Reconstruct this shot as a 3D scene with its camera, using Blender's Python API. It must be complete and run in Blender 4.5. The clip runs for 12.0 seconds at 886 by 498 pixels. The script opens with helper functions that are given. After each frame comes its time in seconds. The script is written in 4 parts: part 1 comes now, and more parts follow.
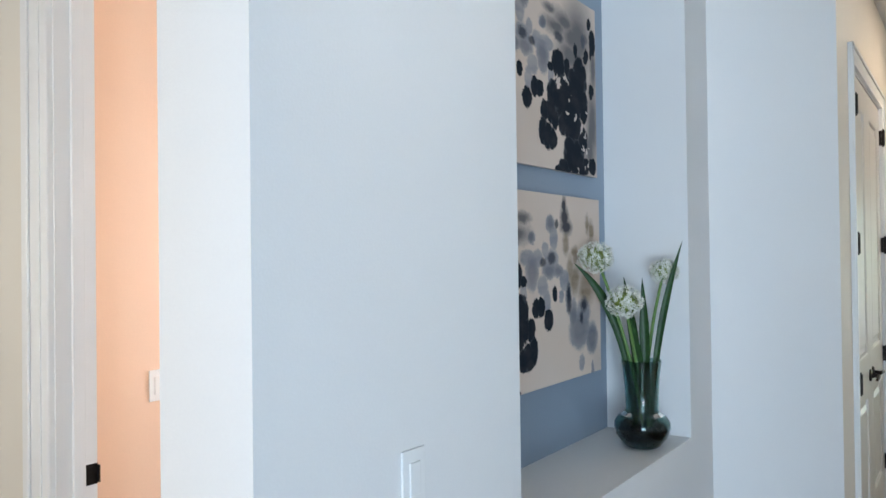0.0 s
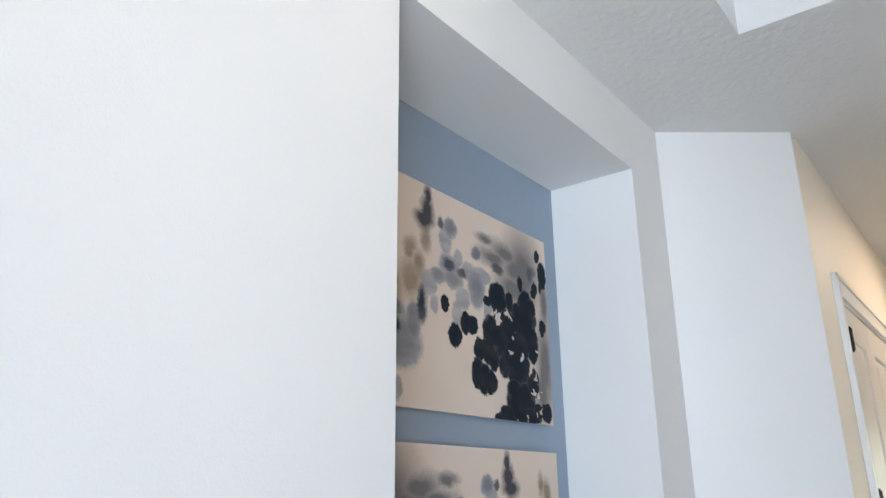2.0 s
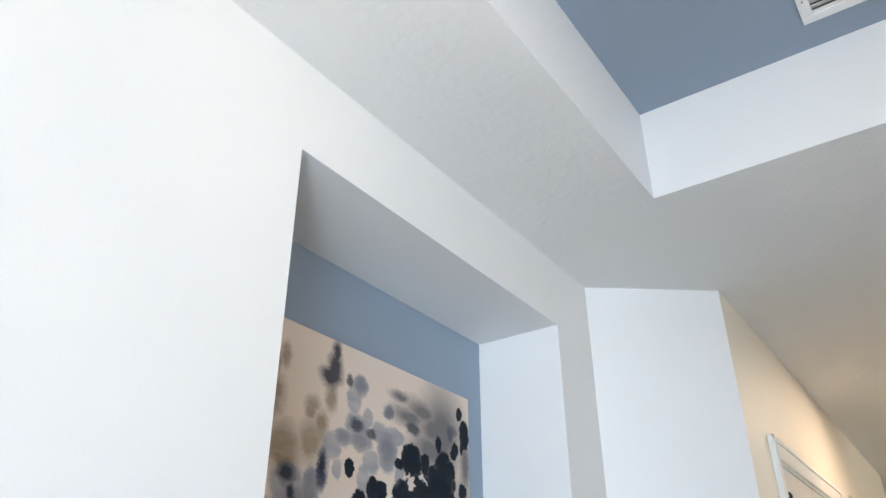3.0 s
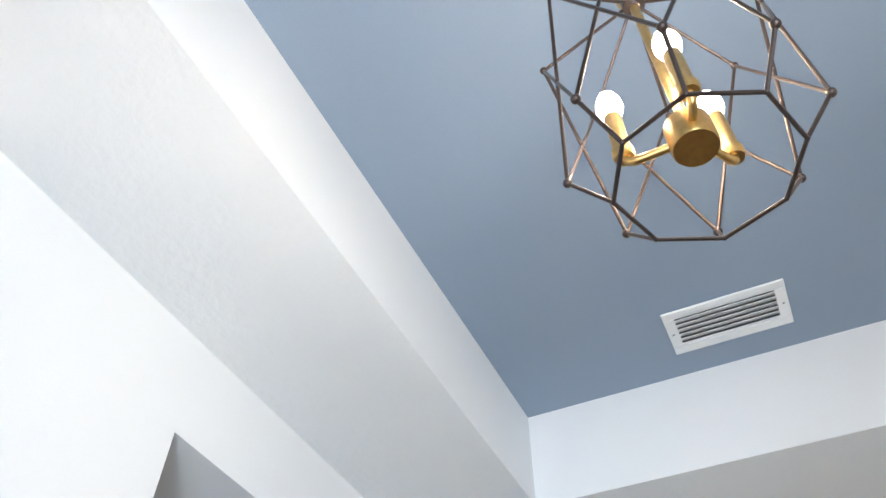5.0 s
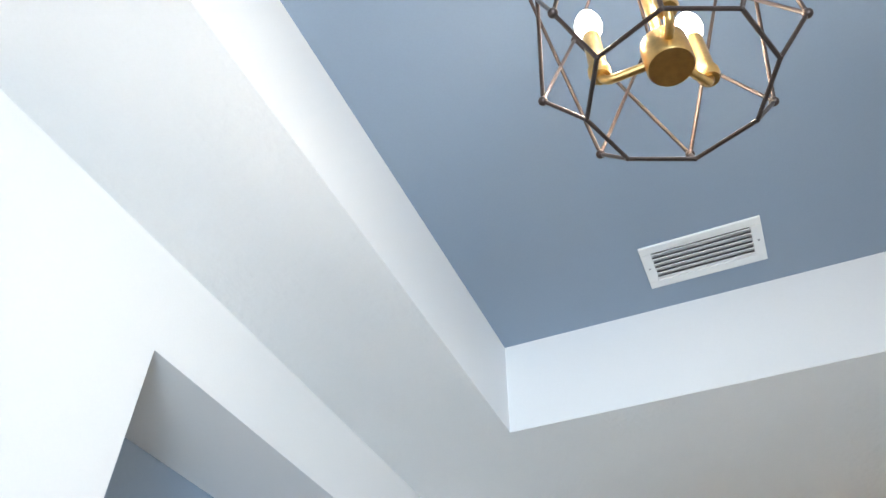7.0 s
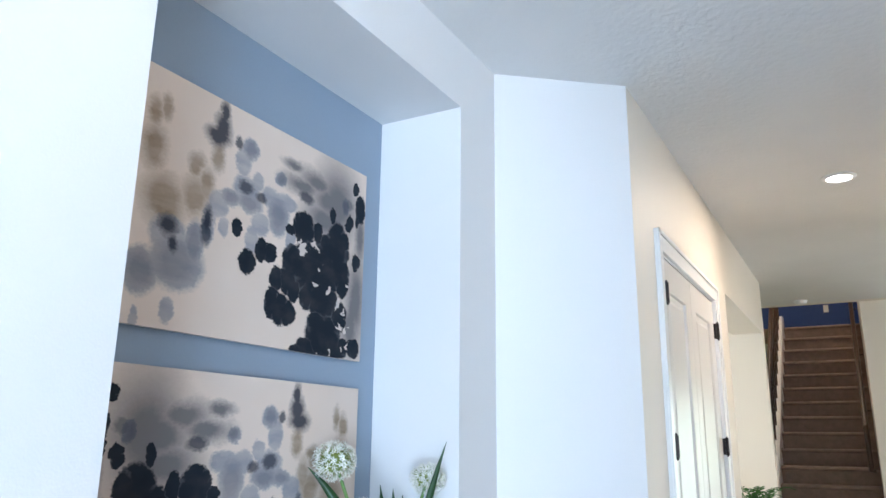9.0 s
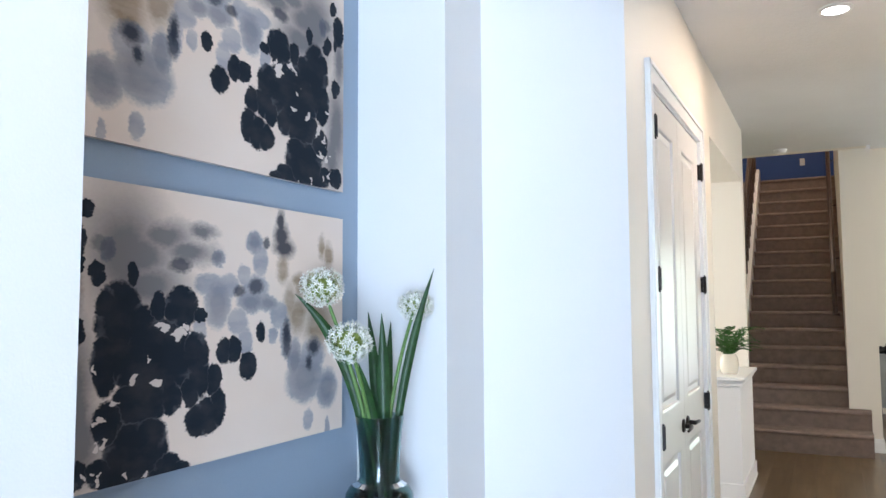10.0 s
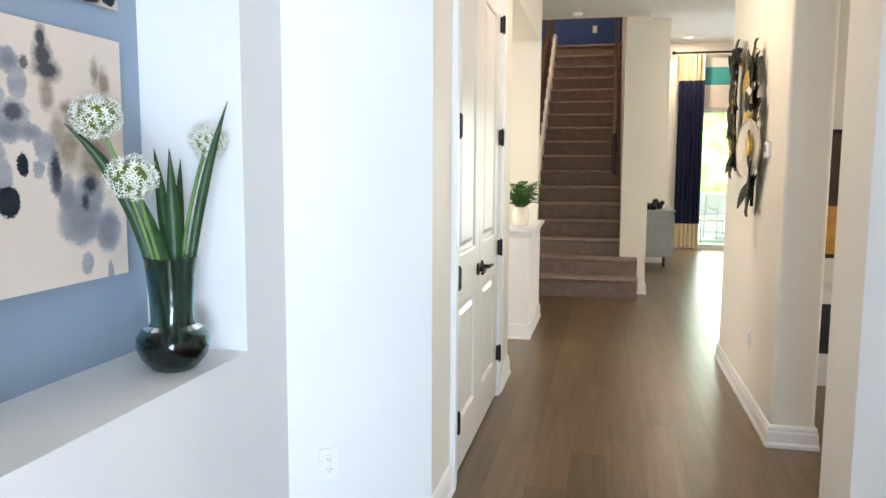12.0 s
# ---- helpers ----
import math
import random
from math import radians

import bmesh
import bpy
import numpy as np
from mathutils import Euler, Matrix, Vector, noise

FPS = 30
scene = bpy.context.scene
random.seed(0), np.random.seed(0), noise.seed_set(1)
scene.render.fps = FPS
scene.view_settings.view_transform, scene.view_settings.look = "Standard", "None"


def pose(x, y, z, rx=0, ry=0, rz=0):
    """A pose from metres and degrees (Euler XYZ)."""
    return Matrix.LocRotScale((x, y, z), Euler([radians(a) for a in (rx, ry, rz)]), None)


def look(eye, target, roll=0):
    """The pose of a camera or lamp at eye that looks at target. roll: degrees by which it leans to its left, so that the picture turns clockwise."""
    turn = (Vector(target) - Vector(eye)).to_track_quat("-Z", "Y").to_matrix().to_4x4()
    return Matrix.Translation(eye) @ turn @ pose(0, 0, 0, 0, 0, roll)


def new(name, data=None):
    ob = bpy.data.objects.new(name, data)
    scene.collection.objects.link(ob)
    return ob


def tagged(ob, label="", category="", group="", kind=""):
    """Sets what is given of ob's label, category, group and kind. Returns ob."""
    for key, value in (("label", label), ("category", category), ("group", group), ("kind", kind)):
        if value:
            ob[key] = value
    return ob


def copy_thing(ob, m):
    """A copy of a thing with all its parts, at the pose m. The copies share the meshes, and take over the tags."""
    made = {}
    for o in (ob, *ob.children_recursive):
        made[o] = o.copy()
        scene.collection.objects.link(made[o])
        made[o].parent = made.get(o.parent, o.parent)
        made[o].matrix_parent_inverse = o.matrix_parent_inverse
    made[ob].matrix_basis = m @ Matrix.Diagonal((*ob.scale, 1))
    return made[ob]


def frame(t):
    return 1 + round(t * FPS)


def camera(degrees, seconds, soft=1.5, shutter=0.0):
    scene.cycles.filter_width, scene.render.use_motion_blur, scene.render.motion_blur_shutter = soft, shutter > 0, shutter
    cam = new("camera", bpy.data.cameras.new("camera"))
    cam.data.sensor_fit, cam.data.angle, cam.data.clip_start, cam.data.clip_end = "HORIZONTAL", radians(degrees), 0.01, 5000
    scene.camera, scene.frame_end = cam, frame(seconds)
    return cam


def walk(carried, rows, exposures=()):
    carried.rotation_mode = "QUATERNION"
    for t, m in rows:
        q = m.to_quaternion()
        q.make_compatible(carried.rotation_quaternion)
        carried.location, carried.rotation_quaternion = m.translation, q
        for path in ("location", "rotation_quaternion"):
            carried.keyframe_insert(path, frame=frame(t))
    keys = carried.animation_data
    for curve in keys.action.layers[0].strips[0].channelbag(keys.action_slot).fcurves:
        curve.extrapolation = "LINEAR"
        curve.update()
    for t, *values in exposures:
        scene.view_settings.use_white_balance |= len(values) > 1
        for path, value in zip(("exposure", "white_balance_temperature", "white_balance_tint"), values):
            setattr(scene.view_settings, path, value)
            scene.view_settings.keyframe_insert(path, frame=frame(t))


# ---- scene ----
cam = camera(61.7, 12.0)
PATH = [
    (0, (0.46, -3.466, 1.566), (-0.703, -1.839, 1.587), -0.7),
    (0.5, (0.481, -3.332, 1.577), (-0.711, -1.733, 1.73), -0.9),
    (1, (0.492, -3.219, 1.565), (-0.717, -1.652, 1.857), -1.0),
    (1.5, (0.508, -3.092, 1.603), (-0.684, -1.561, 2.088), -0.8),
    (2, (0.534, -3.01, 1.652), (-0.617, -1.501, 2.282), -0.6),
    (2.5, (0.6, -2.927, 1.696), (-0.493, -1.446, 2.48), -0.4),
    (3, (0.668, -2.884, 1.727), (-0.337, -1.449, 2.692), -0.2),
    (3.2, (0.664, -2.86, 1.735), (-0.292, -1.441, 2.77), -0.4),
    (4.8, (0.753, -2.919, 1.793), (0.126, -1.7, 3.249), 1.0),
    (5, (0.76, -2.928, 1.8), (0.173, -1.74, 3.298), 0.6),
    (5.5, (0.781, -2.96, 1.808), (0.275, -1.845, 3.389), 0.7),
    (6, (0.79, -2.97, 1.808), (0.318, -1.883, 3.419), 0.6),
    (6.5, (0.787, -2.947, 1.796), (0.285, -1.798, 3.353), 0.6),
    (7, (0.768, -2.907, 1.771), (0.167, -1.596, 3.157), 0.7),
    (7.5, (0.748, -2.879, 1.746), (0.038, -1.406, 2.898), 0.5),
    (7.7, (0.764, -2.862, 1.727), (-0.002, -1.353, 2.793), 1.0),
    (9.3, (0.7, -2.76, 1.576), (-0.252, -1.046, 1.971), 0.0),
    (9.5, (0.679, -2.751, 1.546), (-0.264, -1.019, 1.875), -0.3),
    (10, (0.655, -2.702, 1.508), (-0.263, -0.931, 1.653), -0.3),
    (10.5, (0.639, -2.657, 1.476), (-0.213, -0.847, 1.486), -0.3),
    (11, (0.64, -2.637, 1.46), (-0.118, -0.788, 1.379), -0.2),
    (11.5, (0.647, -2.612, 1.441), (0.048, -0.711, 1.276), 0.0),
    (12, (0.644, -2.652, 1.432), (0.216, -0.711, 1.21), 0.3),
]
EXPOSURES = [(0.0, -0.74, 6080, 10), (1.0, -0.62, 6300, 13), (2.0, -0.42, 6580, 14), (3.0, -0.30, 6580, 13), (5.0, -0.24, 6500, 13), (6.0, -0.22, 6550, 13), (7.5, -0.14, 6080, 10), (9.5, -0.01, 5740, 13), (10.0, 0.06, 5850, 14), (12.0, 0.17, 6330, 13)]
walk(cam, [(t, look(eye, target, roll)) for t, eye, target, roll in PATH], EXPOSURES)

# ---- world, sun, large lights ----
world = bpy.data.worlds.new("sky")
scene.world = world
world.use_nodes = True
sky = world.node_tree.nodes.new("ShaderNodeTexSky")
sky.sky_type, sky.sun_disc = "NISHITA", False
sky.sun_elevation, sky.sun_rotation = radians(48), radians(200)
back = world.node_tree.nodes["Background"]
back.inputs["Strength"].default_value = 0.12
world.node_tree.links.new(sky.outputs["Color"], back.inputs["Color"])
sun_data = bpy.data.lights.new("sun", "SUN")
sun_data.energy, sun_data.angle, sun_data.color = 5.0, radians(0.5), (1.0, 0.95, 0.86)
sun = new("sun", sun_data)
sun.matrix_basis = look((2, 14, 12), (4, 16.5, 0))


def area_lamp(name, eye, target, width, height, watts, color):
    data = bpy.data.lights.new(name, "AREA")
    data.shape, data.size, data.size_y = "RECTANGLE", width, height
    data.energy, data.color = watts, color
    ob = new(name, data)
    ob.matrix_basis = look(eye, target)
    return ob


def point_lamp(name, eye, watts, color, radius=0.03):
    data = bpy.data.lights.new(name, "POINT")
    data.energy, data.color, data.shadow_soft_size = watts, color, radius
    ob = new(name, data)
    ob.location = eye
    return ob


DAY, WARM = (0.68, 0.85, 1.0), (1.0, 0.765, 0.55)
# These two lamps stand in for daylight through the unseen entry.
area_lamp("entry_daylight", (5.06, -12.56, 1.85), (0.2, -2.0, 1.75), 3.0, 3.6, 720, DAY)
area_lamp("entry_sky", (1.05, -4.10, 1.20), (1.25, 0, 1.25), 1.4, 2.2, 27, DAY)
# Added lamp outdoors in place of light bounced up from the ground.
area_lamp("entry_ground_fill", (2.35, -5.60, 0.45), (-0.6, -1.2, 2.8), 0.8, 1.0, 105, DAY)
# Added fill lamp with no known window, for the stair foot and column.
area_lamp("great_room_fill", (6.44, 4.5, 1.5), (0, 4.9, 1.4), 1.8, 1.7, 130, (1.0, 0.93, 0.82))
# Added lamp in an assumed opening; it brightens and warms the passage wall end.
area_lamp("passage_fill", (-1.45, -4.10, 1.55), (-1.45, 0, 1.55), 1.0, 1.3, 25, (1.0, 0.86, 0.68))
area_lamp("slider_daylight", (3.4, 11.05, 1.25), (3.4, 6, 1.25), 2.3, 2.3, 75, (0.90, 0.96, 1.0))
# Unseen lamp and opening, assumed for the bright jamb of the side opening.
area_lamp("dining_side_light", (-3.10, 3.4, 1.7), (0, 3.4, 1.4), 1.6, 1.6, 75, (1.0, 0.96, 0.84))
# Added lamp to brighten the peach room; its opening is assumed.
area_lamp("peach_room_fill", (-1.45, -0.34, 1.6), (-1.45, -3, 1.5), 0.8, 1.3, 55, (1.0, 0.95, 0.90))
# Another added lamp, in an assumed opening of the right side room.
area_lamp("side_room_fill", (4.4, 1.2, 1.6), (1, 1.2, 1.4), 1.2, 1.3, 28, (1.0, 0.92, 0.8))


# ---- materials ----
def material(name, color, rough=0.5, metal=0.0, vary=0.06, scale=6.0, fine=160.0, bump=0.0, bump_scale=200.0, spread=0.0, depth=0.002, **more):
    """Principled surface with two scales of tone, fine relief and, for repeats, a tone per object."""
    m = bpy.data.materials.new(name)
    m.use_nodes = True
    nt = m.node_tree
    b = nt.nodes["Principled BSDF"]
    b.inputs["Roughness"].default_value, b.inputs["Metallic"].default_value = rough, metal
    for key, value in more.items():
        b.inputs[key.replace("_", " ")].default_value = value
    co = nt.nodes.new("ShaderNodeTexCoord")
    tone = None
    for k, (sc, amount) in enumerate(((scale, vary), (fine, vary * 0.6))):
        n = nt.nodes.new("ShaderNodeTexNoise")
        n.inputs["Scale"].default_value, n.inputs["Detail"].default_value = sc, 3
        nt.links.new(co.outputs["Object"], n.inputs["Vector"])
        r = nt.nodes.new("ShaderNodeMapRange")
        r.inputs["From Min"].default_value, r.inputs["From Max"].default_value = 0.3, 0.7
        r.inputs["To Min"].default_value, r.inputs["To Max"].default_value = 1 - amount, 1 + amount * 0.6
        nt.links.new(n.outputs["Fac"], r.inputs["Value"])
        if tone is None:
            tone = r.outputs["Result"]
        else:
            x = nt.nodes.new("ShaderNodeMath")
            x.operation = "MULTIPLY"
            nt.links.new(tone, x.inputs[0]), nt.links.new(r.outputs["Result"], x.inputs[1])
            tone = x.outputs[0]
    if spread:
        info = nt.nodes.new("ShaderNodeObjectInfo")
        r = nt.nodes.new("ShaderNodeMapRange")
        r.inputs["To Min"].default_value, r.inputs["To Max"].default_value = 1 - spread, 1 + spread
        nt.links.new(info.outputs["Random"], r.inputs["Value"])
        x = nt.nodes.new("ShaderNodeMath")
        x.operation = "MULTIPLY"
        nt.links.new(tone, x.inputs[0]), nt.links.new(r.outputs["Result"], x.inputs[1])
        tone = x.outputs[0]
    mix = nt.nodes.new("ShaderNodeVectorMath")
    mix.operation = "SCALE"
    mix.inputs[0].default_value = color
    nt.links.new(tone, mix.inputs["Scale"])
    nt.links.new(mix.outputs[0], b.inputs["Base Color"])
    if bump:
        n = nt.nodes.new("ShaderNodeTexNoise")
        n.inputs["Scale"].default_value, n.inputs["Detail"].default_value = bump_scale, 4
        nt.links.new(co.outputs["Object"], n.inputs["Vector"])
        bp = nt.nodes.new("ShaderNodeBump")
        bp.inputs["Strength"].default_value, bp.inputs["Distance"].default_value = bump, depth
        nt.links.new(n.outputs["Fac"], bp.inputs["Height"])
        nt.links.new(bp.outputs["Normal"], b.inputs["Normal"])
    return m


def glow(name, color, strength):
    m = bpy.data.materials.new(name)
    m.use_nodes = True
    b = m.node_tree.nodes["Principled BSDF"]
    b.inputs["Base Color"].default_value = (0.8, 0.8, 0.8, 1)
    b.inputs["Emission Color"].default_value, b.inputs["Emission Strength"].default_value = (*color, 1), strength
    return m


def glass(name, color, rough=0.02):
    m = bpy.data.materials.new(name)
    m.use_nodes = True
    b = m.node_tree.nodes["Principled BSDF"]
    b.inputs["Base Color"].default_value, b.inputs["Roughness"].default_value = (*color, 1), rough
    b.inputs["Transmission Weight"].default_value, b.inputs["IOR"].default_value = 1.0, 1.45
    return m


PAINT = material("white_wall_paint", (0.765, 0.765, 0.76), 0.55, vary=0.015, scale=1.5, bump=0.22, bump_scale=200)
# On the white hall wall ends this cream stands in for warm lamp light.
CREAM = material("cream_paint_and_warm_light", (0.79, 0.745, 0.66), 0.55, vary=0.015, scale=1.5, bump=0.18, bump_scale=260)
CEIL = material("textured_ceiling_paint", (0.745, 0.745, 0.735), 0.8, vary=0.02, scale=3, bump=0.6, bump_scale=38, depth=0.006)
BLUE = material("slate_blue_paint", (0.25, 0.315, 0.395), 0.42, vary=0.03, scale=2, bump=0.08, bump_scale=260)
NAVY_WALL = material("deep_blue_paint", (0.010, 0.055, 0.24), 0.5, vary=0.05, scale=2)
PEACH = material("peach_paint", (0.82, 0.57, 0.41), 0.55, vary=0.03, scale=2, bump=0.08, bump_scale=260)
TRIM = material("white_trim_enamel", (0.83, 0.83, 0.82), 0.28, vary=0.015, scale=4)
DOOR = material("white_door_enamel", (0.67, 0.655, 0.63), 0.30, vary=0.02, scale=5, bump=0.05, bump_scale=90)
PLASTIC = material("white_plastic", (0.80, 0.80, 0.79), 0.35, vary=0.01)
DUCT_SHADE = material("painted_duct_shade", (0.07, 0.07, 0.075), 0.7)
SLOT = material("dark_slot", (0.02, 0.02, 0.02), 0.6)
BRONZE = material("oil_rubbed_bronze", (0.022, 0.018, 0.016), 0.38, 0.7, vary=0.15, scale=60)
CAGE = material("dark_bronze_rod", (0.075, 0.055, 0.048), 0.32, 0.85, vary=0.12, scale=60)
BRASS = material("brushed_brass", (0.62, 0.40, 0.15), 0.28, 1.0, vary=0.08, scale=80)
CARPET = material("taupe_stair_carpet", (0.25, 0.185, 0.152), 0.95, vary=0.16, scale=14, fine=420, bump=0.9, bump_scale=380)
WALNUT = material("dark_walnut", (0.055, 0.026, 0.014), 0.35, vary=0.25, scale=16)
LEAF = material("strap_leaf", (0.018, 0.062, 0.014), 0.42, vary=0.35, scale=22, fine=90, Specular_IOR_Level=0.35)
STALK = material("pale_green_stalk", (0.13, 0.24, 0.06), 0.5, vary=0.2, scale=30)
FERN = material("fern_leaf", (0.028, 0.12, 0.012), 0.7, vary=0.35, scale=30, spread=0.2)
PETAL = material("white_petal", (0.88, 0.865, 0.79), 0.6, vary=0.14, scale=60)
BUD = material("green_bud", (0.24, 0.30, 0.06), 0.6, vary=0.2, scale=60)
SMOKE = glass("smoky_green_glass", (0.32, 0.50, 0.49))
CLEAR = glass("clear_glass", (0.97, 0.985, 0.98))
GRAVEL = material("black_gravel", (0.004, 0.005, 0.006), 0.8, vary=0.4, scale=60, Specular_IOR_Level=0.15)
CERAMIC = material("cream_glazed_ceramic", (0.78, 0.72, 0.60), 0.2, vary=0.02)
CANVAS = material("canvas_edge", (0.66, 0.60, 0.56), 0.8, vary=0.03, bump=0.2, bump_scale=700)
NAVY = material("navy_curtain", (0.008, 0.012, 0.055), 0.9, vary=0.2, scale=30)
IVORY = material("cream_curtain", (0.78, 0.66, 0.45), 0.9, vary=0.05, scale=30)
TEAL = material("teal_valance", (0.05, 0.30, 0.29), 0.8, vary=0.05)
SHADE = material("roman_shade_linen", (0.72, 0.64, 0.54), 0.9, vary=0.05)
GREYWOOD = material("grey_washed_wood", (0.24, 0.25, 0.25), 0.5, vary=0.12, scale=8)
PATIO = material("pale_patio_paving", (0.62, 0.70, 0.80), 0.7, vary=0.06, scale=2)
IRON = material("black_metal", (0.02, 0.02, 0.022), 0.4, 0.6)
CUSHION = material("pale_cushion", (0.66, 0.68, 0.70), 0.9)
PALE_METAL = material("pale_grey_metal", (0.45, 0.46, 0.48), 0.5, 0.3)
GOLD = material("gold_leaf_metal", (0.70, 0.50, 0.16), 0.3, 1.0, vary=0.2, scale=40)
PEARL = material("pearl_enamel", (0.60, 0.57, 0.49), 0.3, vary=0.06, scale=40)
AMBER = material("amber_print", (0.62, 0.30, 0.06), 0.6, vary=0.3, scale=12)
BULB = glow("lit_bulb", (1.0, 0.88, 0.66), 22.0)
LIGHT_DISC = glow("lit_diffuser", (1.0, 0.93, 0.80), 9.0)


def wood_floor():
    m = material("brown_wood_plank", (0.142, 0.097, 0.052), 0.30, vary=0.10, scale=3, spread=0.20, bump=0.05, bump_scale=60)
    nt = m.node_tree
    b = nt.nodes["Principled BSDF"]
    old = b.inputs["Base Color"].links[0].from_socket
    co = nt.nodes.new("ShaderNodeTexCoord")
    mp = nt.nodes.new("ShaderNodeMapping")
    mp.inputs["Scale"].default_value = (13, 0.9, 1)
    info = nt.nodes.new("ShaderNodeObjectInfo")
    off = nt.nodes.new("ShaderNodeVectorMath")
    off.operation = "SCALE"
    off.inputs[0].default_value = (31, 17, 0)
    nt.links.new(info.outputs["Random"], off.inputs["Scale"])
    nt.links.new(off.outputs[0], mp.inputs["Location"])
    nt.links.new(co.outputs["Object"], mp.inputs["Vector"])
    n = nt.nodes.new("ShaderNodeTexNoise")
    n.inputs["Scale"].default_value, n.inputs["Detail"].default_value, n.inputs["Distortion"].default_value = 1.6, 6, 0.6
    nt.links.new(mp.outputs[0], n.inputs["Vector"])
    r = nt.nodes.new("ShaderNodeMapRange")
    r.inputs["From Min"].default_value, r.inputs["From Max"].default_value = 0.3, 0.7
    r.inputs["To Min"].default_value, r.inputs["To Max"].default_value = 0.76, 1.22
    nt.links.new(n.outputs["Fac"], r.inputs["Value"])
    x = nt.nodes.new("ShaderNodeVectorMath")
    x.operation = "SCALE"
    nt.links.new(old, x.inputs[0]), nt.links.new(r.outputs["Result"], x.inputs["Scale"])
    nt.links.new(x.outputs[0], b.inputs["Base Color"])
    return m


PLANK = wood_floor()


# ---- mesh helpers ----
def mesh_of(name, bm, mat, smooth=False):
    me = bpy.data.meshes.new(name)
    bmesh.ops.recalc_face_normals(bm, faces=bm.faces)
    bm.to_mesh(me)
    bm.free()
    me.materials.append(mat)
    if smooth:
        for p in me.polygons:
            p.use_smooth = True
        me.set_sharp_from_angle(angle=radians(38))
    return me


def part(name, bm, mat, parent, label="", smooth=False):
    ob = new(name, mesh_of(name, bm, mat, smooth))
    ob.parent = parent
    if label:
        tagged(ob, label)
    return ob


def thing(name, label, category, group="", kind="", at=(0, 0, 0)):
    ob = new(name)
    ob.empty_display_size = 0.05
    ob.location = at
    return tagged(ob, label, category, group, kind)


def solid(name, bm, mat, label, category, kind="structure", group="", smooth=False):
    return tagged(new(name, mesh_of(name, bm, mat, smooth)), label, category, group, kind)


def box(x0, x1, y0, y1, z0, z1, bevel=0.0, bm=None):
    own = bm is None
    bm = bm or bmesh.new()
    r = bmesh.ops.create_cube(bm, size=1, matrix=Matrix.LocRotScale(((x0 + x1) / 2, (y0 + y1) / 2, (z0 + z1) / 2), None, (x1 - x0, y1 - y0, z1 - z0)))
    if bevel:
        edges = list({e for v in r["verts"] for e in v.link_edges})
        bmesh.ops.bevel(bm, geom=edges, offset=bevel, segments=2, affect="EDGES", profile=0.5)
    return bm


def prism(outline, z0, z1, bm=None):
    """An upright solid over a footprint."""
    bm = bm or bmesh.new()
    low = [bm.verts.new((x, y, z0)) for x, y in outline]
    top = [bm.verts.new((x, y, z1)) for x, y in outline]
    bm.faces.new(low[::-1]), bm.faces.new(top)
    for i in range(len(outline)):
        j = (i + 1) % len(outline)
        bm.faces.new((low[i], low[j], top[j], top[i]))
    return bm


def bullnose(outline, corners, radius, steps=5):
    """A footprint with some of its corners rounded, as plastered corners are."""
    out = []
    n = len(outline)
    for i, p in enumerate(outline):
        if i not in corners:
            out.append(p)
            continue
        p, a, b = Vector(p), Vector(outline[i - 1]), Vector(outline[(i + 1) % n])
        a, b = p + (a - p).normalized() * radius, p + (b - p).normalized() * radius
        for k in range(steps + 1):
            f = k / steps
            q = a * (1 - f) ** 2 + p * 2 * f * (1 - f) + b * f * f
            out.append((q.x, q.y))
    return out


def rod(bm, a, b, radius, sides=8, radius_b=None):
    a, b = Vector(a), Vector(b)
    m = Matrix.Translation((a + b) / 2) @ (b - a).to_track_quat("Z", "Y").to_matrix().to_4x4()
    bmesh.ops.create_cone(bm, cap_ends=True, segments=sides, radius1=radius, radius2=radius if radius_b is None else radius_b, depth=(b - a).length, matrix=m)
    return bm


def ball(bm, at, radius, u=12, v=8, scale=(1, 1, 1)):
    bmesh.ops.create_uvsphere(bm, u_segments=u, v_segments=v, radius=radius, matrix=Matrix.LocRotScale(at, None, scale))
    return bm


def lathe(profile, at=(0, 0, 0), sides=48, bm=None):
    """A turned body from (radius, height) steps."""
    bm = bm or bmesh.new()
    rings = []
    for r, z in profile:
        rings.append([bm.verts.new((at[0] + r * math.cos(2 * math.pi * i / sides), at[1] + r * math.sin(2 * math.pi * i / sides), at[2] + z)) for i in range(sides)])
    for a, b in zip(rings, rings[1:]):
        for i in range(sides):
            j = (i + 1) % sides
            bm.faces.new((a[i], a[j], b[j], b[i]))
    for ring in (rings[0], rings[-1]):
        if (ring[0].co - ring[len(ring) // 2].co).length > 1e-4:
            bm.faces.new(ring)
    return bm


def sweep(bm, points, radius, sides=8, end=None):
    """A round bar along points, tapering to end."""
    rings = []
    pts = [Vector(p) for p in points]
    for i, p in enumerate(pts):
        d = (pts[min(i + 1, len(pts) - 1)] - pts[max(i - 1, 0)]).normalized()
        q = d.to_track_quat("Z", "Y")
        r = radius if end is None else radius + (end - radius) * i / (len(pts) - 1)
        rings.append([bm.verts.new(p + q @ Vector((r * math.cos(2 * math.pi * k / sides), r * math.sin(2 * math.pi * k / sides), 0))) for k in range(sides)])
    for a, b in zip(rings, rings[1:]):
        for k in range(sides):
            bm.faces.new((a[k], a[(k + 1) % sides], b[(k + 1) % sides], b[k]))
    bm.faces.new(rings[0][::-1]), bm.faces.new(rings[-1])
    return bm


def bend(a, b, c, n=10):
    a, b, c = Vector(a), Vector(b), Vector(c)
    return [a * (1 - t) ** 2 + b * 2 * t * (1 - t) + c * t * t for t in (i / n for i in range(n + 1))]


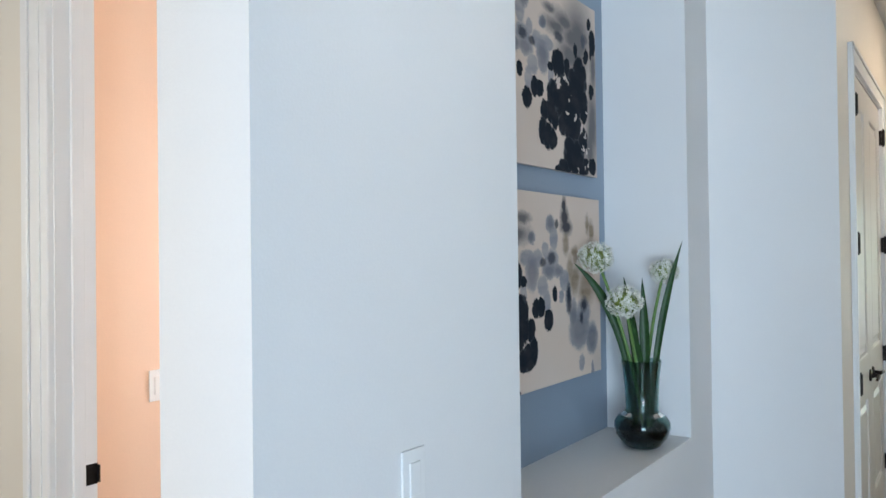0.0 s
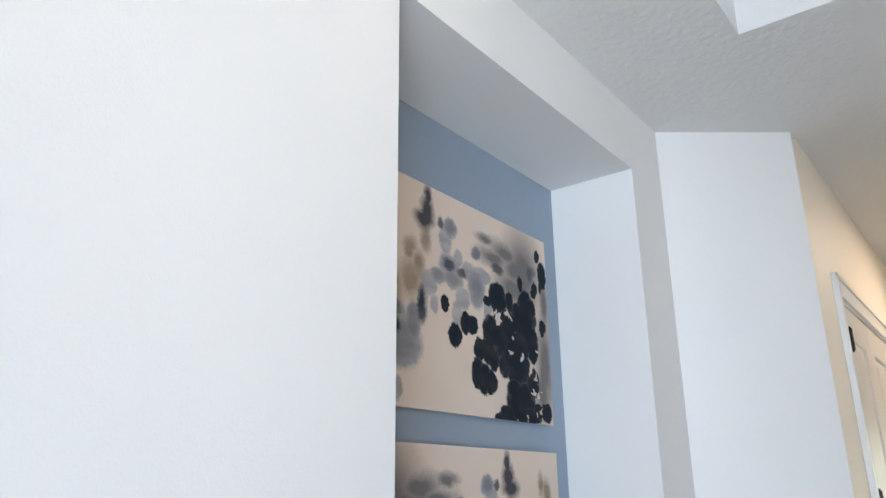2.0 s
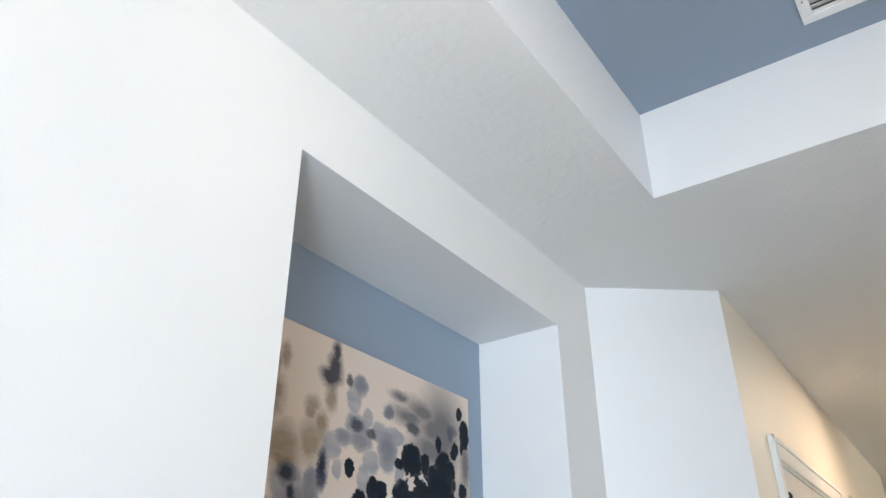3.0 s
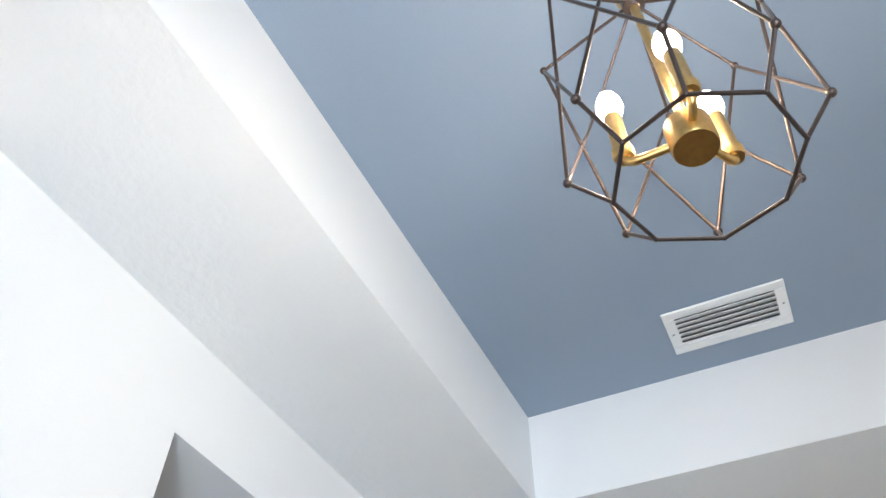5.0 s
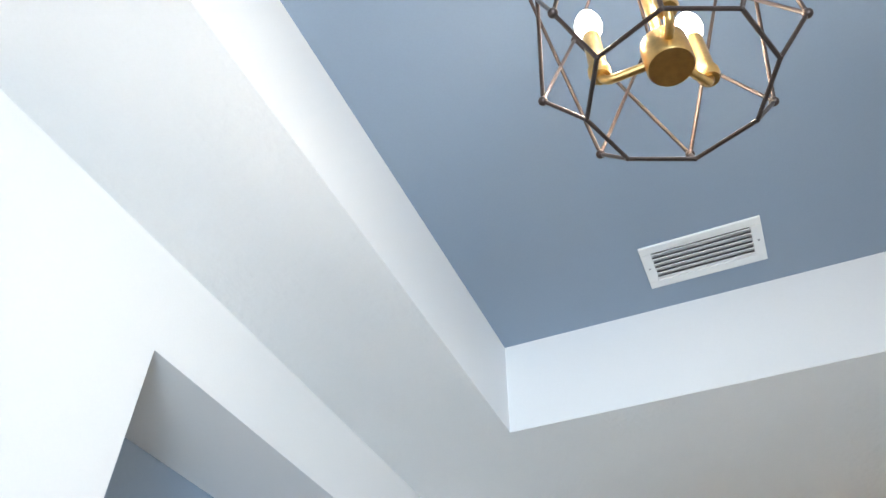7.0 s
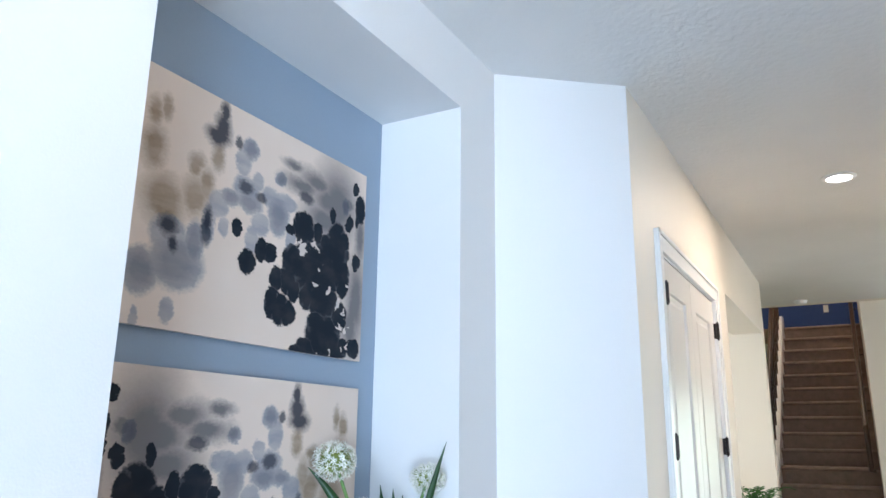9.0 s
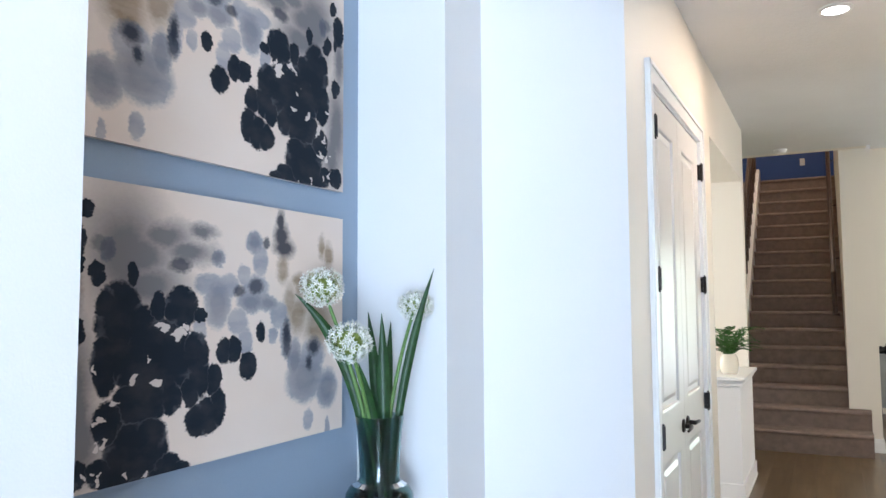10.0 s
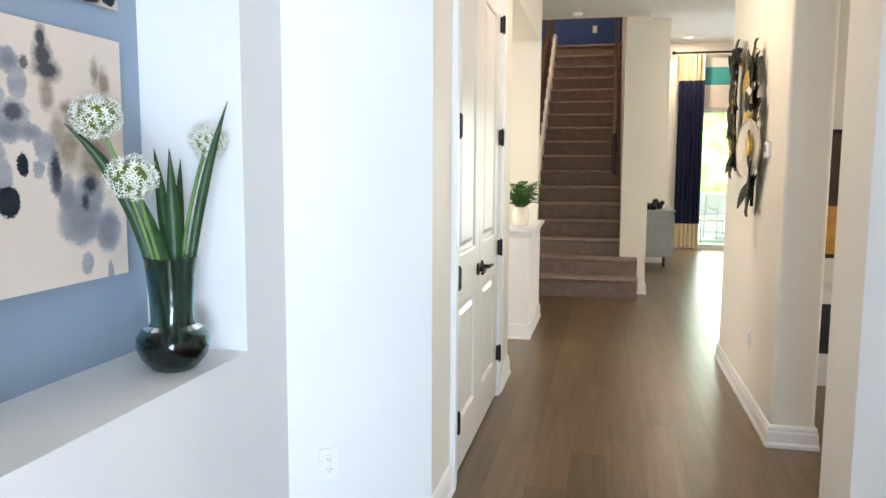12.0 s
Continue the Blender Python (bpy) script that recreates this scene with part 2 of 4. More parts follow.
# ---- heights and lines of the plan ----
CEILING, TRAY, LEDGE, NICHE_TOP = 3.07, 3.424, 0.852, 2.803
LEFT, NICHE_BACK = -0.442, -0.79
NICHE_A, NICHE_B = -1.89, -0.563
IN, OUT = (LEFT, -0.275), (0.0, 0.08)
RIGHT_WALL, HALL_RIGHT = 1.97, 1.50
FRONT = -4.05

# ---- setting: walls ----
tail = [IN, OUT, (-0.115, 0.13), (-0.50, -0.20), (-0.91, -0.20), (-0.91, -2.0), (-0.682, -2.0), (-0.682, -2.711)]
bm = prism([(LEFT, -2.711)] + tail, 0, LEDGE)
prism([(LEFT, -2.711), (LEFT, NICHE_A), (NICHE_BACK, NICHE_A), (NICHE_BACK, NICHE_B), (LEFT, NICHE_B)] + tail, LEDGE, NICHE_TOP, bm)
prism([(LEFT, -2.711)] + tail, NICHE_TOP, CEILING + 0.4, bm)
wall_niche = solid("wall_niche", bm, PAINT, "white painted wall with a deep recessed display niche", "wall")
solid("niche_back", box(NICHE_BACK, NICHE_BACK + 0.004, NICHE_A + 0.002, NICHE_B - 0.002, LEDGE, NICHE_TOP), BLUE, "slate blue painted back of the wall niche", "wall")

# The next four white walls carry the warm hall light as cream.
solid("wall_closet_return", prism([OUT, (0, 0.47), (-0.115, 0.47), (-0.115, 0.13)], 0, CEILING), CREAM, "white wall end beside the closet doors, tinted for warm light", "wall")
solid("wall_over_door", box(-0.115, 0, 0.47, 1.90, 2.455, CEILING), CREAM, "white painted wall above the closet doors", "wall")
solid("wall_hall_pier", box(-0.115, 0, 1.90, 2.36, 0, CEILING), CREAM, "white painted wall beside the closet doors", "wall")
solid("wall_hall_header", box(-0.26, 0, 2.36, 4.42, 2.59, CEILING), CREAM, "white header over the side opening", "wall")
solid("wall_hall_end", box(-3.2, 0, 4.42, 4.53, 0, CEILING), CREAM, "cream painted wall ending beside the stairs", "wall")
solid("wall_closet_back", box(-1.0, -0.92, -0.19, 2.36, 0, CEILING), PAINT, "plain white closet wall", "wall")
solid("wall_closet_side", box(-0.92, -0.12, 2.24, 2.36, 0, CEILING), PAINT, "plain white closet wall", "wall")
# dining side room behind the half wall
solid("wall_dining_south", box(-3.2, -1.0, 2.24, 2.36, 0, CEILING), CREAM, "plain cream side room wall", "wall")
bm = box(-3.3, -3.2, 2.36, 2.6, 0, CEILING)
box(-3.3, -3.2, 4.2, 4.42, 0, CEILING, bm=bm), box(-3.3, -3.2, 2.6, 4.2, 0, 0.9, bm=bm), box(-3.3, -3.2, 2.6, 4.2, 2.5, CEILING, bm=bm)
solid("wall_dining_west", bm, CREAM, "plain cream side room wall with an unseen opening added for light", "wall")

# right side of the foyer and hall
bm = prism([(RIGHT_WALL, FRONT), (RIGHT_WALL + 0.12, FRONT), (RIGHT_WALL + 0.12, -0.35), (HALL_RIGHT + 0.13, 0.07), (HALL_RIGHT, 0.07), (RIGHT_WALL, -0.31)], 0, CEILING + 0.4)
solid("wall_foyer_right", bm, PAINT, "white painted foyer wall with an angled corner", "wall")
# White wall end; its cream colour holds the hall's warm light.
solid("wall_doorway_end", box(HALL_RIGHT, HALL_RIGHT + 0.13, 0.07, 0.425, 0, CEILING), CREAM, "white wall end beside the side doorway, tinted for warm light", "wall")
bm = prism(bullnose([(HALL_RIGHT, 1.33), (1.715, 1.33), (1.715, 3.16), (HALL_RIGHT, 3.16)], (0, 1, 3), 0.028), 0, CEILING)
solid("wall_hall_right", bm, CREAM, "cream painted hall wall with rounded corners carrying metal art", "wall", smooth=True)
solid("wall_side_header", box(HALL_RIGHT, HALL_RIGHT + 0.13, 0.425, 1.33, 2.45, CEILING), PAINT, "white header over the side doorway", "wall")
# Opening added out of view for the side room's lamp.
bm = box(4.5, 4.6, -0.3, 0.6, 0, CEILING)
box(4.5, 4.6, 1.8, 3.16, 0, CEILING, bm=bm), box(4.5, 4.6, 0.6, 1.8, 0, 0.9, bm=bm), box(4.5, 4.6, 0.6, 1.8, 2.3, CEILING, bm=bm)
solid("wall_side_east", bm, CREAM, "plain cream side room wall with an unseen opening added for light", "wall")
solid("wall_side_south", box(2.1, 4.6, -0.42, -0.3, 0, CEILING), CREAM, "plain cream side room wall", "wall")
solid("wall_side_north", box(1.715, 4.6, 3.04, 3.16, 0, CEILING), CREAM, "plain cream side room wall", "wall")

# front wall behind the camera, unseen; its openings are sized to shape the light
bm = box(-0.95, 0.30, FRONT - 0.12, FRONT, 0, CEILING + 0.4)
box(1.95, 2.1, FRONT - 0.12, FRONT, 0, CEILING + 0.4, bm=bm), box(0.30, 1.95, FRONT - 0.12, FRONT, 2.98, CEILING + 0.4, bm=bm)
box(-3.2, -1.95, FRONT - 0.12, FRONT, 0, CEILING, bm=bm), box(-1.95, -0.95, FRONT - 0.12, FRONT, 0, 0.9, bm=bm), box(-1.95, -0.95, FRONT - 0.12, FRONT, 2.2, CEILING, bm=bm)
solid("wall_front", bm, PAINT, "unseen white front wall with openings sized for the light", "wall")

# Slab out of view, added as a reflector that throws sun indoors.
solid("pavement", box(-6, 12, -22, FRONT - 0.121, -0.1, -0.03), PATIO, "unseen pale slab added before the entry to bounce light in", "pavement")

# passage and peach room on the left
bm = box(-3.2, -1.66, -2.40, -2.29, 0, CEILING)
box(-1.66, -0.75, -2.40, -2.29, 2.46, CEILING, bm=bm), box(-0.75, -0.682, -2.40, -2.29, 0, CEILING, bm=bm)
solid("wall_passage", bm, CREAM, "cream painted passage wall with a doorway", "wall")
solid("wall_passage_west", box(-3.3, -3.2, FRONT, -2.29, 0, CEILING), CREAM, "plain cream passage wall", "wall")
solid("wall_peach_west", box(-2.14, -2.03, -2.29, -0.3, 0, CEILING), PEACH, "peach painted room wall", "wall")
# Gap in this wall is added for the peach room's lamp.
bm = box(-2.03, -1.85, -0.42, -0.3, 0, CEILING)
box(-1.05, -0.91, -0.42, -0.3, 0, CEILING, bm=bm), box(-1.85, -1.05, -0.42, -0.3, 0, 0.9, bm=bm), box(-1.85, -1.05, -0.42, -0.3, 2.25, CEILING, bm=bm)
solid("wall_peach_north", bm, PEACH, "peach painted room wall with an unseen opening for a fill lamp", "wall")

# stairwell and great room
solid("wall_stair_right", prism([(0.80, 5.95), (1.085, 5.95), (1.085, 9.9), (0.80, 9.9)], 0, 6.2), CREAM, "cream wall end beside the carpeted stairs", "wall")
solid("wall_stair_left", box(-1.5, -1.4, 4.53, 10.6, 0, 6.2), CREAM, "plain cream stairwell wall", "wall")
solid("wall_stair_top", box(-1.5, 1.05, 10.5, 10.6, 3.0, 6.2), NAVY_WALL, "deep blue wall at the top of the stairs", "wall")
solid("wall_hall_beam", box(-1.4, 1.05, 5.83, 5.95, CEILING, 6.2), CREAM, "cream wall above the hall ceiling", "wall")
solid("wall_great_beam", box(1.05, 6.5, 5.95, 6.07, CEILING + 0.05, 3.7), CREAM, "cream beam between hall and great room", "wall")
solid("wall_great_stub", box(1.085, 1.49, 8.9, 9.02, 0, 3.6), CREAM, "cream wall stub beside the sideboard", "wall")
bm = box(1.05, 2.20, 11.12, 11.25, 0, 3.6)
box(4.6, 6.5, 11.12, 11.25, 0, 3.6, bm=bm), box(2.20, 4.6, 11.12, 11.25, 2.44, 3.6, bm=bm)
solid("wall_great_back", bm, CREAM, "cream back wall with the patio door opening", "wall")
# Opening added out of view for the great room's fill lamp.
bm = box(6.5, 6.6, 3.16, 3.55, 0, 3.7)
box(6.5, 6.6, 5.45, 11.25, 0, 3.7, bm=bm), box(6.5, 6.6, 3.55, 5.45, 0, 0.6, bm=bm), box(6.5, 6.6, 3.55, 5.45, 2.4, 3.7, bm=bm)
solid("wall_great_east", bm, CREAM, "plain cream great room wall with an unseen opening for a fill lamp", "wall")
solid("wall_great_south", box(4.6, 6.5, 3.04, 3.16, 0, 3.7), CREAM, "plain cream great room wall", "wall")
solid("wall_great_west", box(0.93, 1.05, 9.9, 11.25, 0, 6.2), CREAM, "plain cream great room wall", "wall")

# ---- ceilings ----
TX0, TX1, TY0, TY1 = 0.045, 1.589, -3.947, -0.765
bm = bmesh.new()
for x0, x1, y0, y1 in ((-3.3, TX0, FRONT, 5.83), (TX1, 4.6, FRONT, 5.83), (TX0, TX1, FRONT, TY0), (TX0, TX1, TY1, 5.83)):
    box(x0, x1, y0, y1, CEILING, CEILING + 0.004, bm=bm)
ceiling = solid("ceiling", bm, CEIL, "white knockdown textured ceiling with a recessed tray", "ceiling")
tray = thing("tray_sides", "white sides of the recessed ceiling tray", "ceiling", kind="structure")
for x0, x1, y0, y1 in ((TX0 - 0.05, TX0, TY0, TY1), (TX1, TX1 + 0.05, TY0, TY1), (TX0 - 0.05, TX1 + 0.05, TY0 - 0.05, TY0), (TX0 - 0.05, TX1 + 0.05, TY1, TY1 + 0.05)):
    part("tray_side", box(x0, x1, y0, y1, CEILING + 0.004, TRAY + 0.03), PAINT, tray)
solid("tray_ceiling", box(TX0, TX1, TY0, TY1, TRAY, TRAY + 0.03), BLUE, "slate blue painted tray ceiling", "ceiling")
solid("great_room_ceiling", box(1.05, 6.6, 6.07, 11.25, 3.58, 3.62), CEIL, "white great room ceiling", "ceiling")
solid("great_room_side_ceiling", box(4.6, 6.6, 3.1, 6.07, 3.07, 3.1), CEIL, "white ceiling of the room beyond", "ceiling")
solid("stairwell_ceiling", box(-1.5, 1.05, 5.83, 10.6, 6.2, 6.24), CEIL, "white stairwell ceiling", "ceiling")

# ---- floors ----
floor = solid("floor", box(-3.3, 6.6, FRONT - 0.15, 11.25, -0.06, -0.006), SLOT, "dark floor base under the planks", "floor")
solid("upper_landing", box(-1.4, 0.80, 9.42, 10.5, 3.10, 3.328), CARPET, "taupe carpeted upper landing", "landing")
# ---- baseboards ----
def baseboard(points, label="white moulded baseboard", h=0.135):
    """A moulded board along a line on the floor, with the wall on its left."""
    bm = bmesh.new()
    steps = ((0.0, 0.0), (0.022, 0.0), (0.022, 0.018), (0.016, 0.03), (0.015, h - 0.04), (0.011, h - 0.03), (0.011, h - 0.016), (0.006, h - 0.004), (0.0, h))
    n = len(points)
    rows = []
    for i, p in enumerate(points):
        p = Vector((*p, 0))
        ds = []
        if i > 0:
            ds.append((p - Vector((*points[i - 1], 0))).normalized())
        if i < n - 1:
            ds.append((Vector((*points[i + 1], 0)) - p).normalized())
        rs = [Vector((d.y, -d.x, 0)) for d in ds]
        m = sum(rs, Vector())
        m = m / max(m.dot(rs[0]), 0.3)
        rows.append([bm.verts.new(p + m * (o + 0.001) + Vector((0, 0, z))) for o, z in steps])
    for a, b in zip(rows, rows[1:]):
        for k in range(len(steps) - 1):
            bm.faces.new((a[k], a[k + 1], b[k + 1], b[k]))
    bm.faces.new(rows[0]), bm.faces.new(rows[-1])
    return solid("baseboard", bm, TRIM, label, "baseboard")


baseboard([(LEFT, -2.711), IN, OUT, (0, 0.46)])
baseboard([(0, 1.915), (0, 2.36), (-0.115, 2.36)])
baseboard([(-1.2, 4.42), (0, 4.42), (0, 4.53), (-1.2, 4.53)])
baseboard([(HALL_RIGHT + 0.13, 0.425), (HALL_RIGHT, 0.425), (HALL_RIGHT, 0.07), (RIGHT_WALL, -0.31), (RIGHT_WALL, -3.5)], h=0.118)
baseboard([(1.715, 3.16), (HALL_RIGHT, 3.16), (HALL_RIGHT, 1.33), (1.715, 1.33), (1.715, 1.6)], h=0.118)
baseboard([(0.995, 5.95), (1.085, 5.95), (1.085, 8.2)])
baseboard([(1.36, 11.12), (2.1, 11.12)])


# ---- closet double doors ----
def casing(name, label, y0, y1, top, x, width=0.085, side=1):
    """Moulded casing round an opening in a wall of constant x."""
    t = thing(name, label, "door frame", kind="structure")
    for nm, (a, b, c, d) in (("casing_jamb", (y0 - width, y0, 0, top + width)), ("casing_jamb", (y1, y1 + width, 0, top + width)), ("casing_head", (y0, y1, top, top + width))):
        bm = box(x, x + side * 0.018, a, b, c, d, 0.003)
        if nm == "casing_jamb":
            o = a if a < y0 - 0.01 else b - 0.022
            box(x + 0.018, x + 0.026, o, o + 0.022, c, d, 0.003, bm)
        else:
            box(x + 0.018, x + 0.026, a - width, b + width, d - 0.022, d, 0.003, bm)
        part(nm, bm, TRIM, t)
    return t


D0, D1, DT = 0.522, 1.835, 2.44
casing("door_casing", "white moulded casing round the closet doors", D0 - 0.012, D1 + 0.012, DT + 0.012, 0.0, 0.088)
frame_thing = thing("door_frame", "white door jamb of the closet doors", "door frame", kind="structure")
part("jamb", box(-0.115, 0, 0.47, D0 - 0.003, 0, 2.455), TRIM, frame_thing)
part("jamb", box(-0.115, 0, D1 + 0.003, 1.90, 0, 2.455), TRIM, frame_thing)
part("jamb_head", box(-0.115, 0, D0 - 0.003, D1 + 0.003, DT + 0.003, 2.455), TRIM, frame_thing)


def panel_leaf(name, y0, y1, hinge_y, label):
    """A moulded two panel leaf, closed, seen from the hall."""
    t = thing(name, label, "door", "closet double doors")
    x1 = -0.004
    st, mid = 0.115, 0.5 * (y0 + y1)
    stiles = bmesh.new()
    for a, b, c, d in ((y0, y0 + st, 0.012, DT), (y1 - st, y1, 0.012, DT), (y0 + st, y1 - st, 0.012, 0.23), (y0 + st, y1 - st, 0.80, 1.02), (y0 + st, y1 - st, DT - 0.13, DT)):
        box(x1 - 0.035, x1, a, b, c, d, bm=stiles)
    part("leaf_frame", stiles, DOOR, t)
    for c, d in ((0.23, 0.80), (1.02, DT - 0.13)):
        bm = bmesh.new()
        rings = []
        for o, dx in ((0.0, 0.0), (0.010, -0.003), (0.016, -0.013), (0.040, -0.014), (0.062, -0.004), (0.068, -0.004)):
            rings.append([bm.verts.new((x1 + dx, y, z)) for y, z in ((y0 + st + o, c + o), (y1 - st - o, c + o), (y1 - st - o, d - o), (y0 + st + o, d - o))])
        for a, b in zip(rings, rings[1:]):
            for k in range(4):
                bm.faces.new((a[k], a[(k + 1) % 4], b[(k + 1) % 4], b[k]))
        bm.faces.new(rings[-1])
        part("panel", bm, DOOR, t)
    for z in (2.265, 1.605, 0.94, 0.28):
        s = 1 if hinge_y < mid else -1
        hy = hinge_y + s * 0.006
        bm = rod(bmesh.new(), (0.019, hy, z - 0.047), (0.019, hy, z + 0.047), 0.0095, 10)
        box(-0.003, 0.012, hy - 0.010, hy + 0.010, z - 0.045, z + 0.045, bm=bm)
        rod(bm, (0.019, hy, z - 0.055), (0.019, hy, z + 0.055), 0.005, 8)
        part("hinge", bm, BRONZE, t, "dark bronze hinge")
    return t


near_leaf = panel_leaf("closet_door", D0, 0.5 * (D0 + D1) - 0.002, D0 - 0.002, "white two panel closet door, closed, with dark hinges")
far_leaf = panel_leaf("closet_door", 0.5 * (D0 + D1) + 0.002, D1, D1 + 0.002, "white two panel closet door, closed, with lever handle")
for leaf, y, s in ((near_leaf, 1.125, -1), (far_leaf, 1.245, 1)):
    bm = lathe([(0.0, 0), (0.033, 0), (0.033, 0.006), (0.028, 0.010), (0.012, 0.012), (0.011, 0.045), (0.0, 0.045)], sides=24)
    bm.transform(pose(-0.004, y, 0.90, 0, 90, 0))
    sweep(bm, bend((0.036, y, 0.90), (0.050, y + s * 0.05, 0.905), (0.040, y + s * 0.115, 0.893), 8), 0.010, 8, 0.007)
    part("lever_handle", bm, BRONZE, leaf, "dark bronze lever handle", True)


# ---- half wall with cap ----
t = thing("half_wall", "white panelled half wall with moulded cap", "half wall", kind="structure")
part("half_wall_body", box(-0.155, 0.03, 3.42, 4.418, 0, 0.875, 0.004), PAINT, t)
bm = box(-0.17, 0.045, 3.405, 4.418, 0.86, 0.885, 0.006)
box(-0.18, 0.058, 3.392, 4.418, 0.885, 0.902, 0.005, bm), box(-0.195, 0.072, 3.378, 4.418, 0.902, 0.93, 0.006, bm)
part("cap", bm, TRIM, t)
bm = box(-0.17, 0.045, 3.405, 4.418, 0, 0.125, 0.004)
box(-0.178, 0.053, 3.397, 4.418, 0, 0.02, 0.004, bm)
part("base_moulding", bm, TRIM, t)

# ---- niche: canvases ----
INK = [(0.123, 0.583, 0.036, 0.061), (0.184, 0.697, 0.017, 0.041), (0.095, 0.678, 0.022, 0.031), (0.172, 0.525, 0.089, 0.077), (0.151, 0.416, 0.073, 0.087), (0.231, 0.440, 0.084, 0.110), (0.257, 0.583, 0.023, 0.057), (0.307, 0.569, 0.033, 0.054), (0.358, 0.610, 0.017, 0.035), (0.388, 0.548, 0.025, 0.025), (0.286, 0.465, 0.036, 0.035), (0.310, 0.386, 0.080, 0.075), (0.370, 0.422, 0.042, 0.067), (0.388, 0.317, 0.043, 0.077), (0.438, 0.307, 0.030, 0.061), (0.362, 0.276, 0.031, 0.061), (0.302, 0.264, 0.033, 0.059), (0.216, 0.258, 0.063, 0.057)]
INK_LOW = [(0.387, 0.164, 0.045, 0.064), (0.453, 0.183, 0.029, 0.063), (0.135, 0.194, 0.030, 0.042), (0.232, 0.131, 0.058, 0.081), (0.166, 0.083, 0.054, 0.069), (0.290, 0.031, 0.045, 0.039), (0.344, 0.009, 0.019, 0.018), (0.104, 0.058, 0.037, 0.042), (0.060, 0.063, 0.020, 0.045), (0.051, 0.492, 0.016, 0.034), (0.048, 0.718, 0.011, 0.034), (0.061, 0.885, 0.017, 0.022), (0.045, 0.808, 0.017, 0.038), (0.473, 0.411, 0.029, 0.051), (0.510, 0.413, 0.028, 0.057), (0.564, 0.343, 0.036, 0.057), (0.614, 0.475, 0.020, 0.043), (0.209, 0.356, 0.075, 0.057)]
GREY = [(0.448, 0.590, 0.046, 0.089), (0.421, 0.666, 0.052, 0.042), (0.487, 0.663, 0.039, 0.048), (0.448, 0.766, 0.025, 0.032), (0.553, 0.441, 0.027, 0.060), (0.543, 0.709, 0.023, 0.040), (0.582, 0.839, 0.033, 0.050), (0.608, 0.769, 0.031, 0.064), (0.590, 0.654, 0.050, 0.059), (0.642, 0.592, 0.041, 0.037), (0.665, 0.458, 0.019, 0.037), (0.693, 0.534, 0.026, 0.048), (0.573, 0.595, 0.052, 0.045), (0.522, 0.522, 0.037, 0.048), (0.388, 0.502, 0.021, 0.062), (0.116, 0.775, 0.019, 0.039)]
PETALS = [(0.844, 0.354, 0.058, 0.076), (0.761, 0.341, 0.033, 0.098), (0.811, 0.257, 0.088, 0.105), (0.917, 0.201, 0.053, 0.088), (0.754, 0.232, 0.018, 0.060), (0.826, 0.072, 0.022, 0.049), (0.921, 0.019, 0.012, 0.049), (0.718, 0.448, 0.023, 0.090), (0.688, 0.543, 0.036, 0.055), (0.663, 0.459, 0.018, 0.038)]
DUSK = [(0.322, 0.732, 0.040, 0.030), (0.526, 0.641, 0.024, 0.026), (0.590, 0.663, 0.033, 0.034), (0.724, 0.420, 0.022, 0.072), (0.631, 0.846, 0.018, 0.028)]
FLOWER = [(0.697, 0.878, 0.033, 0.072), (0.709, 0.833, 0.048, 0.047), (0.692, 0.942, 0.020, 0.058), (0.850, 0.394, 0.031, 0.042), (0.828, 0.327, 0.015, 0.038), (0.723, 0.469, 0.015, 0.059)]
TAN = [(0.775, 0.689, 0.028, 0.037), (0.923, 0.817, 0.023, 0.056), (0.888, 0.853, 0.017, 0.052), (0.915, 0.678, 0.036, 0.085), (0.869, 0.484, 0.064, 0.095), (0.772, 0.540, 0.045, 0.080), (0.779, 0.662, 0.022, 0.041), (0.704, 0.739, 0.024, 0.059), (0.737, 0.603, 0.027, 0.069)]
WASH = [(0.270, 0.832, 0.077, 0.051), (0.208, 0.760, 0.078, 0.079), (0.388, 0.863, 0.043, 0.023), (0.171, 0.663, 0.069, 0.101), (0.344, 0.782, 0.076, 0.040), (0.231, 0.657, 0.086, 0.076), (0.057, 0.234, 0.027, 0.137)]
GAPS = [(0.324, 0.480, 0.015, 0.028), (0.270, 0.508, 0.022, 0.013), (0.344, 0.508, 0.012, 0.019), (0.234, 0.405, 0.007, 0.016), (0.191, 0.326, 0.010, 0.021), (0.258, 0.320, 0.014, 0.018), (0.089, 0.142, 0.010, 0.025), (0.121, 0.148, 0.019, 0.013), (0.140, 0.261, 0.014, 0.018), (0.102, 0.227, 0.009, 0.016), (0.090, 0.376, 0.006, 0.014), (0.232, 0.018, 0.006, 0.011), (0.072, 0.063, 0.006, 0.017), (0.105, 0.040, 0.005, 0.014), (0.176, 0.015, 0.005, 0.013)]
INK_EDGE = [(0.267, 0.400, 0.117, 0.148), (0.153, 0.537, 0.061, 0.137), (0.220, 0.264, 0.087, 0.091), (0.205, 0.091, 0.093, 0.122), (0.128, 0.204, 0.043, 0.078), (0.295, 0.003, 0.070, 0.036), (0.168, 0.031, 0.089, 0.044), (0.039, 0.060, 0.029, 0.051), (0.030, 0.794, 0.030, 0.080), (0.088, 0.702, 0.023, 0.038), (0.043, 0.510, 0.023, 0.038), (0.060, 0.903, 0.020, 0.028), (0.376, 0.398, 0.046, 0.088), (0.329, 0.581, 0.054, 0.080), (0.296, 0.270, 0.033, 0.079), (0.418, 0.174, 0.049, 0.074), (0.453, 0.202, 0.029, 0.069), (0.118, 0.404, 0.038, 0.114)]
